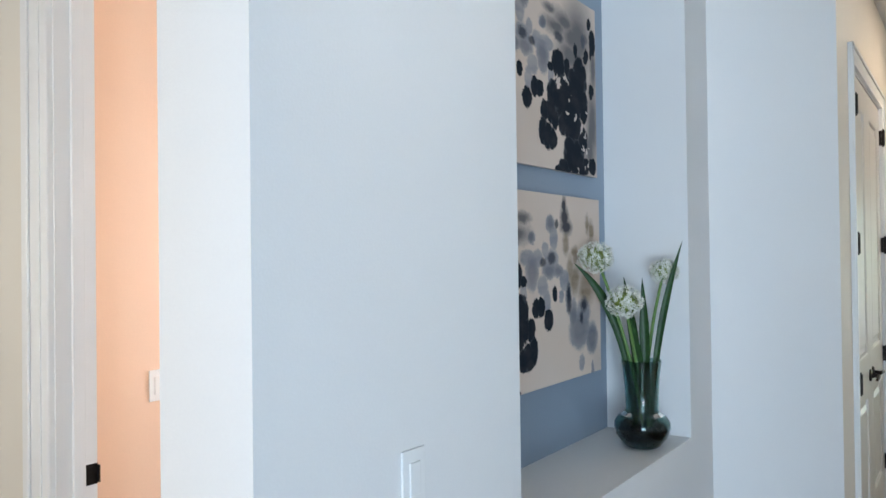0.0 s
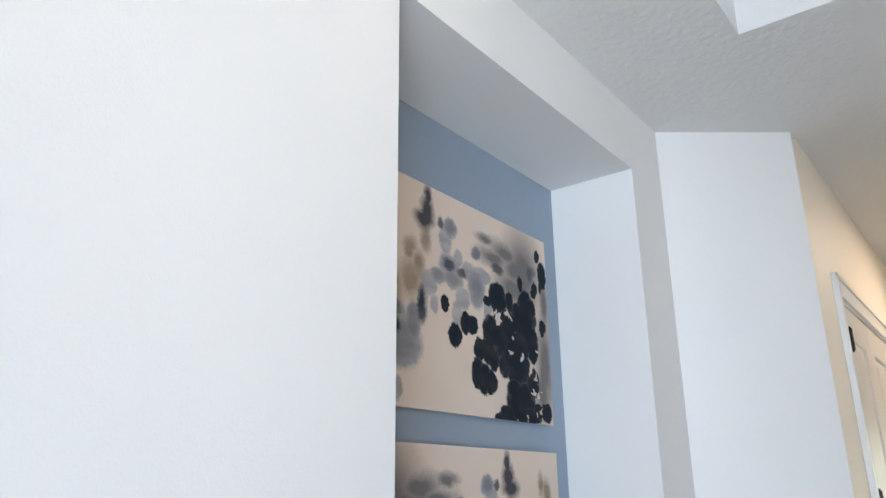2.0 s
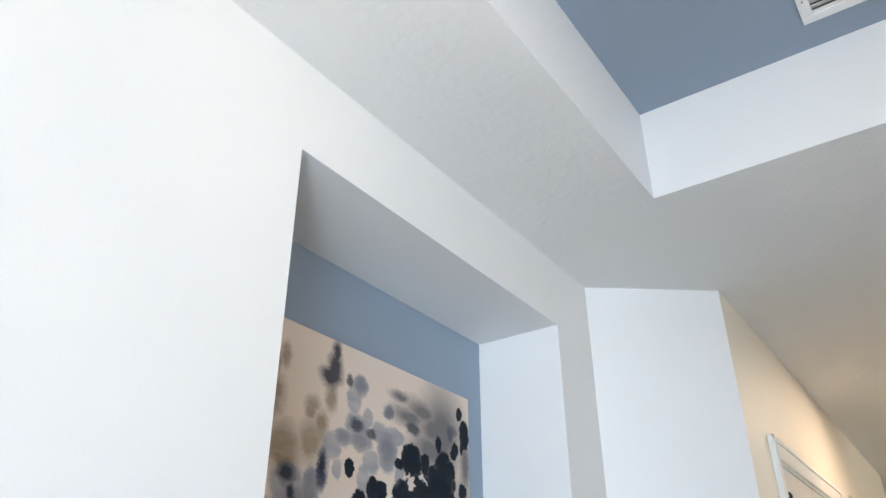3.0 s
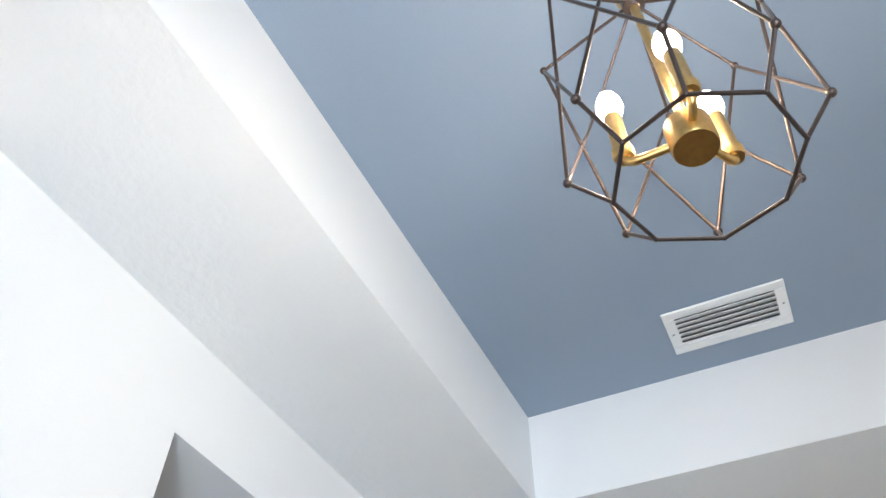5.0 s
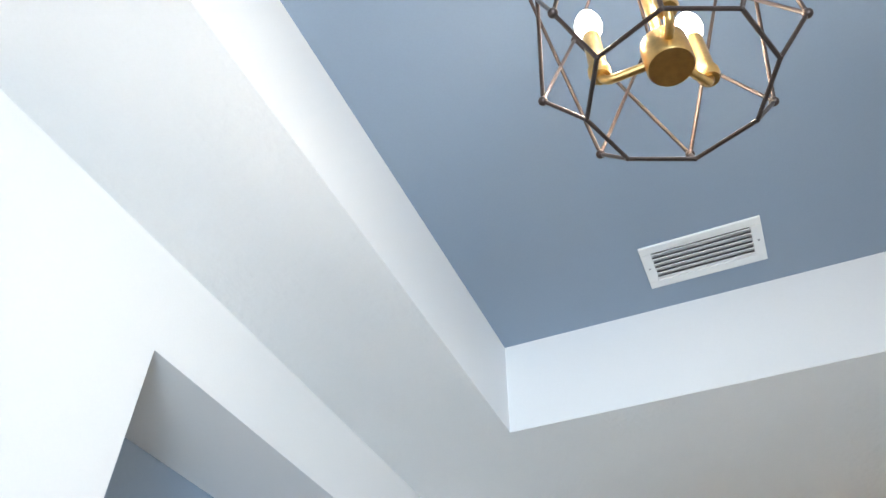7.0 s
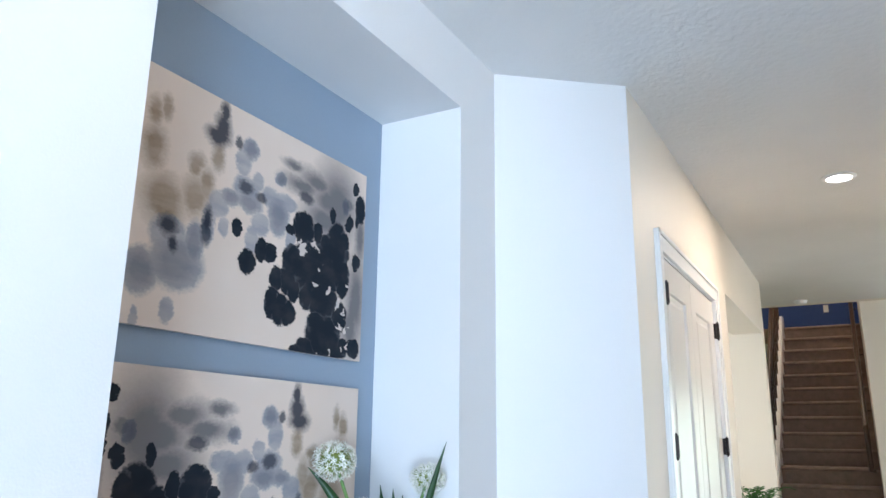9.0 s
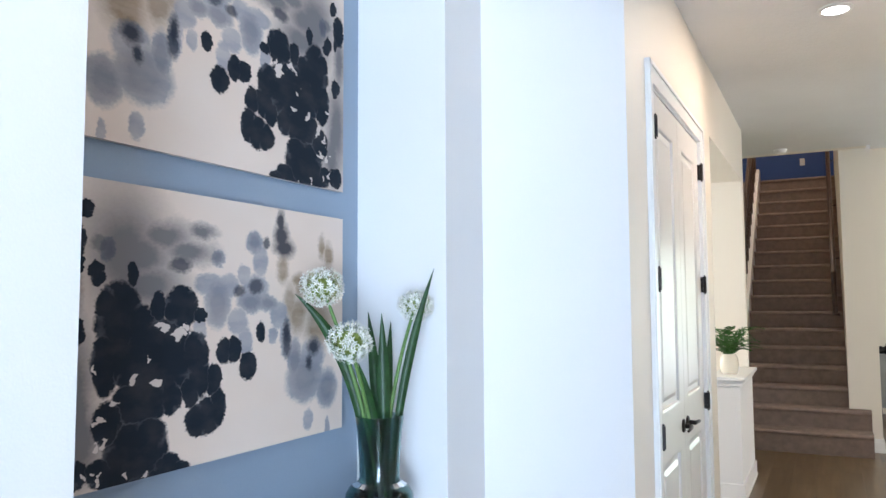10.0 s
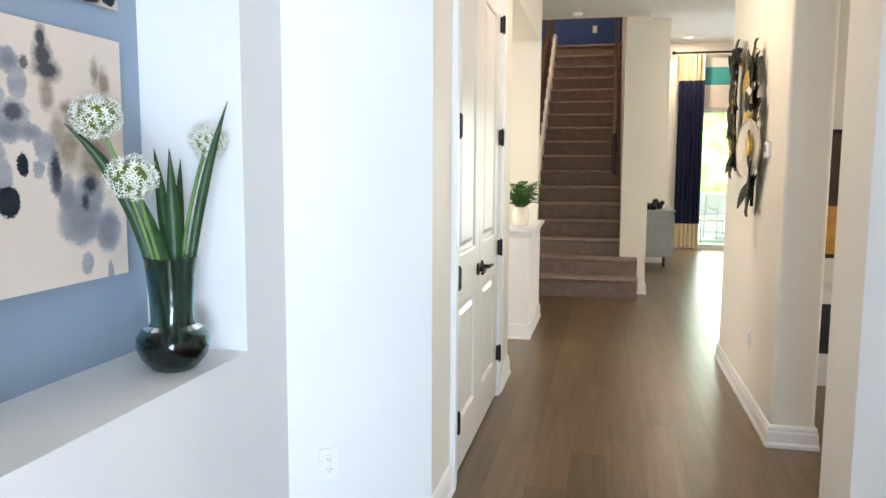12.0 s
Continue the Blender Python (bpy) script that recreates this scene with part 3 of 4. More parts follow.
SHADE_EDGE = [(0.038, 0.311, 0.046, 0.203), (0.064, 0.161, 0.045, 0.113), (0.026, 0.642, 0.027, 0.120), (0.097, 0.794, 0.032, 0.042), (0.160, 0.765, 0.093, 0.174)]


def blot_material(name, flip):
    """Watercolour blots on pale canvas: soft washes with round, feathered marks."""
    m = bpy.data.materials.new(name)
    m.use_nodes = True
    nt = m.node_tree
    b = nt.nodes["Principled BSDF"]
    b.inputs["Roughness"].default_value, b.inputs["Specular IOR Level"].default_value = 0.85, 0.12
    co = nt.nodes.new("ShaderNodeTexCoord")

    def node(kind, **props):
        n = nt.nodes.new(kind)
        for key, value in props.items():
            n.inputs[key].default_value = value
        return n

    def vmath(op, a, c):
        n = nt.nodes.new("ShaderNodeVectorMath")
        n.operation = op
        for k, v in ((0, a), (1, c)):
            if isinstance(v, tuple):
                n.inputs[k].default_value = v
            else:
                nt.links.new(v, n.inputs[k])
        return n

    def math_node(op, a, c):
        n = nt.nodes.new("ShaderNodeMath")
        n.operation = op
        for k, v in ((0, a), (1, c)):
            if isinstance(v, (int, float)):
                n.inputs[k].default_value = v
            else:
                nt.links.new(v, n.inputs[k])
        return n.outputs[0]

    base = co.outputs["UV"]
    warp = node("ShaderNodeTexNoise", Scale=22.0, Detail=6.0)
    nt.links.new(base, warp.inputs["Vector"])
    shift = vmath("SUBTRACT", warp.outputs["Color"], (0.5, 0.5, 0.5))
    shift = vmath("MULTIPLY", shift.outputs[0], (0.020, 0.034, 0))
    uv = vmath("ADD", base, shift.outputs[0])
    feather = node("ShaderNodeTexNoise", Scale=95.0, Detail=3.0)
    nt.links.new(base, feather.inputs["Vector"])
    fringe = vmath("MULTIPLY", vmath("SUBTRACT", feather.outputs["Color"], (0.5, 0.5, 0.5)).outputs[0], (0.017, 0.026, 0))
    uv = vmath("ADD", uv.outputs[0], fringe.outputs[0]).outputs[0]

    def field(marks, edge0, edge1, uv=uv, seams=False):
        total, second = None, None
        for u, v, ru, rv in marks:
            d = vmath("SUBTRACT", uv, (1 - u if flip else u, v, 0))
            d = vmath("MULTIPLY", d.outputs[0], (1 / ru, 1 / rv, 0))
            ln = nt.nodes.new("ShaderNodeVectorMath")
            ln.operation = "LENGTH"
            nt.links.new(d.outputs[0], ln.inputs[0])
            away = ln.outputs["Value"]
            if total is None:
                total = away
            else:
                if seams:
                    nearer = math_node("MAXIMUM", total, away)
                    second = nearer if second is None else math_node("MINIMUM", second, nearer)
                total = math_node("MINIMUM", total, away)
        r = node("ShaderNodeMapRange")
        r.inputs["From Min"].default_value, r.inputs["From Max"].default_value = edge0, edge1
        r.inputs["To Min"].default_value, r.inputs["To Max"].default_value = 1, 0
        nt.links.new(total, r.inputs["Value"])
        if seams:
            # paler rims where two blots have run together
            k = node("ShaderNodeMapRange")
            k.inputs["From Min"].default_value, k.inputs["From Max"].default_value = 0.02, 0.11
            k.inputs["To Min"].default_value, k.inputs["To Max"].default_value = 1, 0
            nt.links.new(math_node("SUBTRACT", second, total), k.inputs["Value"])
            o = node("ShaderNodeMapRange")
            o.inputs["From Min"].default_value, o.inputs["From Max"].default_value = 0.62, 0.86
            nt.links.new(total, o.inputs["Value"])
            return r.outputs["Result"], math_node("MULTIPLY", k.outputs["Result"], o.outputs["Result"])
        return r.outputs["Result"]

    cloth = node("ShaderNodeTexNoise", Scale=3.0, Detail=2.0)
    nt.links.new(base, cloth.inputs["Vector"])
    ground = nt.nodes.new("ShaderNodeMix")
    ground.data_type = "RGBA"
    ground.inputs["A"].default_value, ground.inputs["B"].default_value = (0.66, 0.53, 0.43, 1), (0.71, 0.62, 0.55, 1)
    nt.links.new(cloth.outputs["Fac"], ground.inputs["Factor"])
    color = ground.outputs["Result"]

    def lay(color, ink, mask, strength):
        x = nt.nodes.new("ShaderNodeMix")
        x.data_type = "RGBA"
        nt.links.new(math_node("MULTIPLY", mask, strength), x.inputs["Factor"])
        nt.links.new(color, x.inputs["A"])
        x.inputs["B"].default_value = (*ink, 1)
        return x.outputs["Result"]

    blot = node("ShaderNodeTexNoise", Scale=11.0, Detail=4.0)
    nt.links.new(base, blot.inputs["Vector"])
    tone = node("ShaderNodeMapRange")
    tone.inputs["From Min"].default_value, tone.inputs["From Max"].default_value = 0.32, 0.55
    tone.inputs["To Min"].default_value, tone.inputs["To Max"].default_value = 0.975, 0.998
    nt.links.new(blot.outputs["Fac"], tone.inputs["Value"])
    mottle = tone.outputs["Result"]
    mist = node("ShaderNodeMapRange")
    streak = node("ShaderNodeTexNoise", Scale=7.0, Detail=5.0)
    stretch = vmath("MULTIPLY", uv, (0.55, 1.9, 1.0))
    nt.links.new(stretch.outputs[0], streak.inputs["Vector"])
    mist.inputs["From Min"].default_value, mist.inputs["From Max"].default_value = 0.3, 0.65
    mist.inputs["To Min"].default_value, mist.inputs["To Max"].default_value = 0.55, 0.95
    nt.links.new(streak.outputs["Fac"], mist.inputs["Value"])
    veil = mist.outputs["Result"]
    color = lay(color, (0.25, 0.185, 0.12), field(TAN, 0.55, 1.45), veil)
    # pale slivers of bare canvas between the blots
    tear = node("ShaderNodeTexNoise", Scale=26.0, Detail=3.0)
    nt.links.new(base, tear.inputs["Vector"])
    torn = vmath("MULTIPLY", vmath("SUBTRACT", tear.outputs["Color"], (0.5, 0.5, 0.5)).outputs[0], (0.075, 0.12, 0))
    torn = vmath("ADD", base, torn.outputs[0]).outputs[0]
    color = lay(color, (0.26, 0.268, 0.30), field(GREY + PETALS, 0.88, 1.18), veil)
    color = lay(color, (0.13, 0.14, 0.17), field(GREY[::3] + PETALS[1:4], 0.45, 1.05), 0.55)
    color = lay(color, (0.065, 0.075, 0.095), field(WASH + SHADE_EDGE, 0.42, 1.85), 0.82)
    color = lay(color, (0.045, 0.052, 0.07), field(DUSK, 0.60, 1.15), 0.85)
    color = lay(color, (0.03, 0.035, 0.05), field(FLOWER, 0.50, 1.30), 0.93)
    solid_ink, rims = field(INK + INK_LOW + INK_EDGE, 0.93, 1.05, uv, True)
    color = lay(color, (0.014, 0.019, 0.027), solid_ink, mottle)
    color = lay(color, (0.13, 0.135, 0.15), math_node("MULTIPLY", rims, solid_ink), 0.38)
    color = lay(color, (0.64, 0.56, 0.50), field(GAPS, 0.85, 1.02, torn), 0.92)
    nt.links.new(color, b.inputs["Base Color"])
    weave = node("ShaderNodeTexNoise", Scale=420.0, Detail=2.0)
    nt.links.new(base, weave.inputs["Vector"])
    bp = node("ShaderNodeBump", Strength=0.12, Distance=0.001)
    nt.links.new(weave.outputs["Fac"], bp.inputs["Height"])
    nt.links.new(bp.outputs["Normal"], b.inputs["Normal"])
    return m


def canvas(name, z0, z1, y1, depth, flip, label):
    """A stretched canvas hung on the niche back, with wrapped edges."""
    t = thing(name, label, "painting", "paired canvases in the niche")
    y0, xb, xf = y1 - 1.005, NICHE_BACK + 0.005, NICHE_BACK + depth
    part("stretcher", box(xb, xf - 0.003, y0 + 0.001, y1 - 0.001, z0 + 0.001, z1 - 0.001, 0.003), CANVAS, t)
    bm = bmesh.new()
    layer = bm.loops.layers.uv.new("UVMap")
    vs = [bm.verts.new(p) for p in ((xf, y0, z0), (xf, y1, z0), (xf, y1, z1), (xf, y0, z1))]
    f = bm.faces.new(vs)
    for loop, uv in zip(f.loops, ((0, 0), (1, 0), (1, 1), (0, 1))):
        loop[layer].uv = uv
    r = bmesh.ops.extrude_face_region(bm, geom=[f])
    bmesh.ops.translate(bm, verts=[v for v in r["geom"] if isinstance(v, bmesh.types.BMVert)], vec=(-0.003, 0, 0))
    part("painted_face", bm, blot_material("ink_blots", flip), t, "ink-blue, grey and tan watercolour blots")
    return t


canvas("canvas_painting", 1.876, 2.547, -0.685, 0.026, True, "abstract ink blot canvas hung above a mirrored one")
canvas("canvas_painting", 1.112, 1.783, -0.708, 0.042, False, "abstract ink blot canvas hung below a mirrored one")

# ---- niche: vase with alliums ----
VX, VY, VZ = -0.549, -0.797, LEDGE
vase = thing("vase", "smoky glass vase with gravel standing on the niche ledge", "vase", at=(VX, VY, VZ))
outer = [(0.0, 0.0), (0.045, 0.0), (0.062, 0.006), (0.090, 0.040), (0.102, 0.075), (0.100, 0.097), (0.086, 0.118), (0.064, 0.130), (0.059, 0.145), (0.061, 0.20), (0.066, 0.27), (0.073, 0.322)]
inner = [(0.0715, 0.323), (0.063, 0.27), (0.058, 0.20), (0.056, 0.146), (0.061, 0.133), (0.082, 0.120), (0.096, 0.097), (0.098, 0.075), (0.086, 0.042), (0.058, 0.010), (0.04, 0.006), (0.0, 0.006)]
body = part("glass_body", lathe(outer + inner), SMOKE, vase, smooth=True)
rng = random.Random(5)
bm = bmesh.new()
for k in range(760):
    a, z = rng.uniform(0, 6.283), rng.uniform(0.012, 0.078)
    rmax = 0.056 + 0.041 * min(1, z / 0.05)
    r = rmax * math.sqrt(rng.random()) - 0.006
    s = rng.uniform(0.005, 0.009)
    bmesh.ops.create_icosphere(bm, subdivisions=1, radius=s, matrix=Matrix.LocRotScale((r * math.cos(a), r * math.sin(a), z), Euler((rng.random() * 6, rng.random() * 6, 0)), (1, 0.8, 0.65)))
lathe([(0.0, 0.008), (0.050, 0.010), (0.078, 0.040), (0.090, 0.066), (0.06, 0.073), (0.0, 0.075)], sides=32, bm=bm)
tagged(part("gravel", bm, GRAVEL, vase, "black gravel in the vase"), kind="stuff")


def strap(name, parent, root, mid, tip, width):
    """A long keeled leaf that narrows to a point."""
    bm = bmesh.new()
    pts = bend(root, mid, tip, 16)
    side = Vector((0.80, 0.60, 0))
    rows = []
    for i, p in enumerate(pts):
        f = i / 16
        d = (pts[min(i + 1, 16)] - pts[max(i - 1, 0)]).normalized()
        s = (side - d * side.dot(d)).normalized()
        n = d.cross(s)
        w = 1.08 * width * (0.42 + 0.58 * math.sin(min(f * 2.3, 1.62))) * (1 - max(0, (f - 0.62) / 0.38) ** 1.6) * 0.5 + 0.0006
        rows.append([bm.verts.new(p + s * x * w + n * h * w) for x, h in ((-1, 0.32), (-0.5, 0.08), (0, -0.06), (0.5, 0.08), (1, 0.32), (0.5, 0.30), (0, 0.16), (-0.5, 0.30))])
    for a, b in zip(rows, rows[1:]):
        for k in range(8):
            bm.faces.new((a[k], a[(k + 1) % 8], b[(k + 1) % 8], b[k]))
    bm.faces.new(rows[0]), bm.faces.new(rows[-1])
    return part(name, bm, LEAF, parent, smooth=True)


def allium(label, root, mid, head, radius, seed):
    """A stalk with a round head of small six-petalled stars."""
    t = thing("artificial_allium", label, "flower", "alliums in the vase")
    rg = random.Random(seed)
    part("stalk", sweep(bmesh.new(), bend(root, mid, head, 14), 0.0075, 10, 0.005), STALK, t, smooth=True)
    h = Vector(head)
    core, stars = bmesh.new(), bmesh.new()
    ball(core, h, radius * 0.52)
    count = 190
    for i in range(count):
        z = 1 - 2 * (i + 0.5) / count
        a = i * 2.39996 + rg.uniform(-0.2, 0.2)
        q = math.sqrt(1 - z * z)
        d = Vector((q * math.cos(a), q * math.sin(a), z * 0.86))
        tip = h + d * radius * rg.uniform(0.84, 1.04)
        rod(core, h + d * radius * 0.4, tip, 0.0007, 4)
        turn = d.to_track_quat("Z", "Y") @ Euler((rg.uniform(-0.4, 0.4), rg.uniform(-0.4, 0.4), rg.uniform(0, 6))).to_quaternion()
        c = stars.verts.new(tip - d * 0.0012)
        n = 5
        for k in range(n):
            p0 = [stars.verts.new(tip + turn @ Vector((r * math.cos(2 * math.pi * (k + o) / n), r * math.sin(2 * math.pi * (k + o) / n), zz))) for r, o, zz in ((0.0052, -0.30, 0.001), (0.0118, 0.0, 0.004), (0.0052, 0.30, 0.001))]
            stars.faces.new((c, p0[0], p0[1], p0[2]))
    part("core", core, BUD, t)
    tagged(part("flower_head", stars, PETAL, t, "small white star florets"), kind="stuff")
    return t


foot = lambda dx, dy: (VX + dx, VY + dy, VZ + 0.05)
allium("white allium with a long green stalk in the vase", foot(0.01, 0.0), (VX - 0.01, VY - 0.05, 1.22), (-0.665, -0.928, 1.556), 0.065, 1)
allium("white allium with a thick leaning stalk in the vase", foot(0.02, 0.01), (VX + 0.0, VY - 0.04, 1.16), (-0.546, -0.958, 1.399), 0.066, 2)
allium("white allium with a thin green stalk behind a leaf", foot(0.0, 0.02), (VX + 0.005, VY + 0.02, 1.22), (-0.512, -0.642, 1.50), 0.056, 3)
leaves = thing("strap_leaves", "dark green strap leaves standing in the vase", "leaves", at=(0, 0, 0))
strap("leaf", leaves, foot(0.03, 0.01), (VX + 0.03, VY + 0.045, 1.27), (-0.431, -0.668, 1.615), 0.025)
strap("leaf", leaves, foot(-0.02, -0.01), (VX - 0.015, VY - 0.05, 1.36), (-0.738, -0.962, 1.537), 0.034)
strap("leaf", leaves, foot(0.0, 0.03), (VX - 0.03, VY + 0.05, 1.2), (-0.650, -0.705, 1.48), 0.034)
strap("leaf", leaves, foot(0.02, 0.0), (VX + 0.02, VY + 0.0, 1.2), (-0.540, -0.800, 1.478), 0.034)
strap("leaf", leaves, foot(0.0, 0.03), (VX + 0.0, VY + 0.04, 1.2), (-0.590, -0.665, 1.450), 0.026)
strap("leaf", leaves, foot(0.02, -0.02), (VX + 0.02, VY - 0.03, 1.15), (-0.540, -0.925, 1.34), 0.027)


# ---- chandelier ----
CX, CY = 0.811, -2.355
lamp = thing("chandelier", "geometric dark bronze cage chandelier with three lit bulbs", "chandelier", at=(CX, CY, TRAY))
bm = lathe([(0.0, 0.0), (0.062, 0.0), (0.062, -0.006), (0.056, -0.018), (0.030, -0.026), (0.0, -0.028)], sides=40)
part("canopy", bm, BRASS, lamp, "round brushed brass canopy", True)
bm = bmesh.new()
rod(bm, (0, 0, -0.026), (0, 0, -0.045), 0.006, 8)
for k in range(12):
    # oval chain links, each turned against the last
    z = -0.060 - k * 0.031
    ring = [Vector((0.0085 * math.cos(a), 0, z + 0.019 * math.sin(a))) for a in (2 * math.pi * i / 12 for i in range(13))]
    m = Matrix.Rotation(radians(90 * (k % 2)), 4, "Z")
    sweep(bm, [m @ p for p in ring], 0.0018, 6)
part("chain", bm, BRASS, lamp, "brass link chain", True)
HUB, U, M, B = 2.955 - TRAY, 2.8537 - TRAY, 2.5574 - TRAY, 2.4928 - TRAY
RU, RM, RB, PHI = 0.1597, 0.1576, 0.1092, 4.7372


def node_at(r, z, k):
    a = PHI + k * math.pi / 4
    return Vector((r * math.cos(a), r * math.sin(a), z))


def bar(a, b, name="rod"):
    part(name, rod(bmesh.new(), a, b, 0.0028, 8), CAGE, lamp)


bm = lathe([(0.0, 0.016), (0.012, 0.016), (0.018, 0.006), (0.018, -0.012), (0.010, -0.02), (0.0, -0.02)], (0, 0, HUB), 20)
part("hub", bm, CAGE, lamp, smooth=True)
bm = sweep(bmesh.new(), [Vector((0.021 * math.cos(a), 0.021 * math.sin(a), HUB + 0.02)) for a in (2 * math.pi * i / 20 for i in range(21))], 0.002, 6)
part("loop", bm, BRASS, lamp, smooth=True)
for k in range(8):
    bar((0, 0, HUB), node_at(RU, U, k))
    bar(node_at(RU, U, k), node_at(RM, M, k - 1)), bar(node_at(RU, U, k), node_at(RM, M, k + 1))
    bar(node_at(RM, M, k), node_at(RB, B, k)), bar(node_at(RB, B, k), node_at(RB, B, k + 1))
    part("joint", ball(bmesh.new(), node_at(RU, U, k), 0.0062), CAGE, lamp, smooth=True)
    part("joint", ball(bmesh.new(), node_at(RM, M, k), 0.0065), CAGE, lamp, smooth=True)
    part("joint", ball(bmesh.new(), node_at(RB, B, k), 0.0034, 8, 6), CAGE, lamp, smooth=True)
BODY = 2.566 - TRAY
part("stem", rod(bmesh.new(), (0, 0, HUB), (0, 0, BODY + 0.02), 0.0075, 16), BRASS, lamp, smooth=True)
bm = lathe([(0.0, 0.028), (0.018, 0.028), (0.029, 0.022), (0.029, -0.022), (0.027, -0.026), (0.0, -0.026)], (0, 0, BODY), 36)
part("body", bm, BRASS, lamp, "brushed brass drum", True)
for a, reach in ((180, 0.082), (283, 0.058), (54, 0.072)):
    d = Vector((math.cos(radians(a)), math.sin(radians(a)), 0))
    out = Vector((0, 0, BODY - 0.006)) + d * reach
    path = [Vector((0, 0, BODY - 0.006)) + d * 0.027, Vector((0, 0, BODY - 0.008)) + d * (reach - 0.022)] + bend(Vector((0, 0, BODY - 0.008)) + d * (reach - 0.016), out + Vector((0, 0, -0.004)), out + Vector((0, 0, 0.018)), 6)
    part("arm", sweep(bmesh.new(), path, 0.0058, 10), BRASS, lamp, smooth=True)
    bm = lathe([(0.0, 0.010), (0.012, 0.010), (0.0145, 0.016), (0.0145, 0.026), (0.0118, 0.029), (0.0118, 0.104), (0.0, 0.104)], out, 20)
    holder = part("candle_sleeve", bm, BRASS, lamp, smooth=True)
    bm = lathe([(0.0, 0.102), (0.010, 0.102), (0.0115, 0.108), (0.0165, 0.120), (0.0185, 0.130), (0.0175, 0.142), (0.0125, 0.157), (0.006, 0.167), (0.0, 0.170)], out, 20)
    bulb = part("bulb", bm, BULB, lamp, "lit warm white bulb", True)
    p = Vector((CX, CY, TRAY)) + out + Vector((0, 0, 0.132))
    light = point_lamp("bulb_light", p, 8.0, (1.0, 0.86, 0.68), 0.021)
    bulb.visible_shadow = False


# ---- air vent in the tray ----
def air_vent(x0, x1, y0, y1, z):
    t = thing("air_vent", "white metal louvred air vent in the tray ceiling", "vent", at=(0, 0, z))
    w = 0.034
    bm = bmesh.new()
    for a, b, c, d in ((x0, x1, y0, y0 + w), (x0, x1, y1 - w, y1), (x0, x0 + w, y0 + w, y1 - w), (x1 - w, x1, y0 + w, y1 - w)):
        box(a, b, c, d, -0.009, -0.001, 0.002, bm)
    part("frame", bm, PLASTIC, t)
    # No duct is modelled; a flat dark sheet gives the shade between slats.
    part("backing", box(x0 + w, x1 - w, y0 + w, y1 - w, -0.003, -0.001), DUCT_SHADE, t, "dark sheet in place of the shade behind the slats")
    n = 6
    for k in range(n):
        y = y0 + w + (k + 0.5) * (y1 - y0 - 2 * w) / n
        bm = box(x0 + w, x1 - w, -0.0135, 0.0135, -0.0008, 0.0008)
        bm.transform(Matrix.Translation((0, y, -0.009)) @ Matrix.Rotation(radians(24), 4, "X"))
        part("slat", bm, PLASTIC, t)
    for x in (x0 + 0.016, x1 - 0.016):
        part("screw", rod(bmesh.new(), (x, (y0 + y1) / 2, -0.0105), (x, (y0 + y1) / 2, -0.008), 0.0035, 10), GREYWOOD, t)
    return t


air_vent(0.622, 0.997, -1.096, -0.89, TRAY)


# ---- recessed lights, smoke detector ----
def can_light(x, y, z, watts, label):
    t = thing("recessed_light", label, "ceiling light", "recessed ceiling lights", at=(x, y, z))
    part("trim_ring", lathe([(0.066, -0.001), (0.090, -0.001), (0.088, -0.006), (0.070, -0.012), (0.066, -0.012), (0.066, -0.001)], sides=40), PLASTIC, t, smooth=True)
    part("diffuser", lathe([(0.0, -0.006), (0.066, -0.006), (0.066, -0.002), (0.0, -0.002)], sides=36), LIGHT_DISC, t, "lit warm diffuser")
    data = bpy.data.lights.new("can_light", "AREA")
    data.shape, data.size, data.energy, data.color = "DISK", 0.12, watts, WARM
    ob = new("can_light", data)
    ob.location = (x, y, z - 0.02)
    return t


can_light(0.745, 1.705, CEILING, 25, "lit recessed light in the hall ceiling")
can_light(1.89, 10.55, 3.58, 20, "lit recessed light in the great room ceiling")
t = thing("smoke_detector", "white round smoke detector on the hall ceiling", "smoke detector", at=(0.27, 5.65, CEILING))
part("base", lathe([(0.0, 0.0), (0.065, 0.0), (0.065, -0.012), (0.0, -0.012)], sides=32), PLASTIC, t, smooth=True)
part("cover", lathe([(0.0, -0.036), (0.035, -0.036), (0.050, -0.030), (0.058, -0.012), (0.0, -0.012)], sides=32), PLASTIC, t, smooth=True)


# ---- switches, outlets ----
def plate(name, label, category, at, turn, kind):
    """A wall plate facing local -y."""
    t = thing(name, label, category, at=at)
    t.rotation_euler = (0, 0, radians(turn))
    w = 0.0585 if kind == "double" else 0.036
    part("cover_plate", box(-w, w, -0.006, -0.0005, -0.058, 0.058, 0.002), PLASTIC, t)
    if kind == "outlet":
        for z in (-0.020, 0.020):
            s = part("socket", box(-0.017, 0.017, -0.0085, -0.006, z - 0.014, z + 0.014, 0.003), PLASTIC, t)
            for x in (-0.006, 0.006):
                part("slot", box(x - 0.0012, x + 0.0012, -0.0092, -0.0080, z - 0.004, z + 0.005), SLOT, s)
            part("slot", rod(bmesh.new(), (0, -0.0092, z - 0.009), (0, -0.008, z - 0.009), 0.0022, 10), SLOT, s)
    else:
        for x in ((-0.023, 0.023) if kind == "double" else (0.0,)):
            bm = box(x - 0.0165, x + 0.0165, -0.010, -0.006, -0.033, 0.033, 0.002)
            part("rocker", bm, PLASTIC, t)
    return t


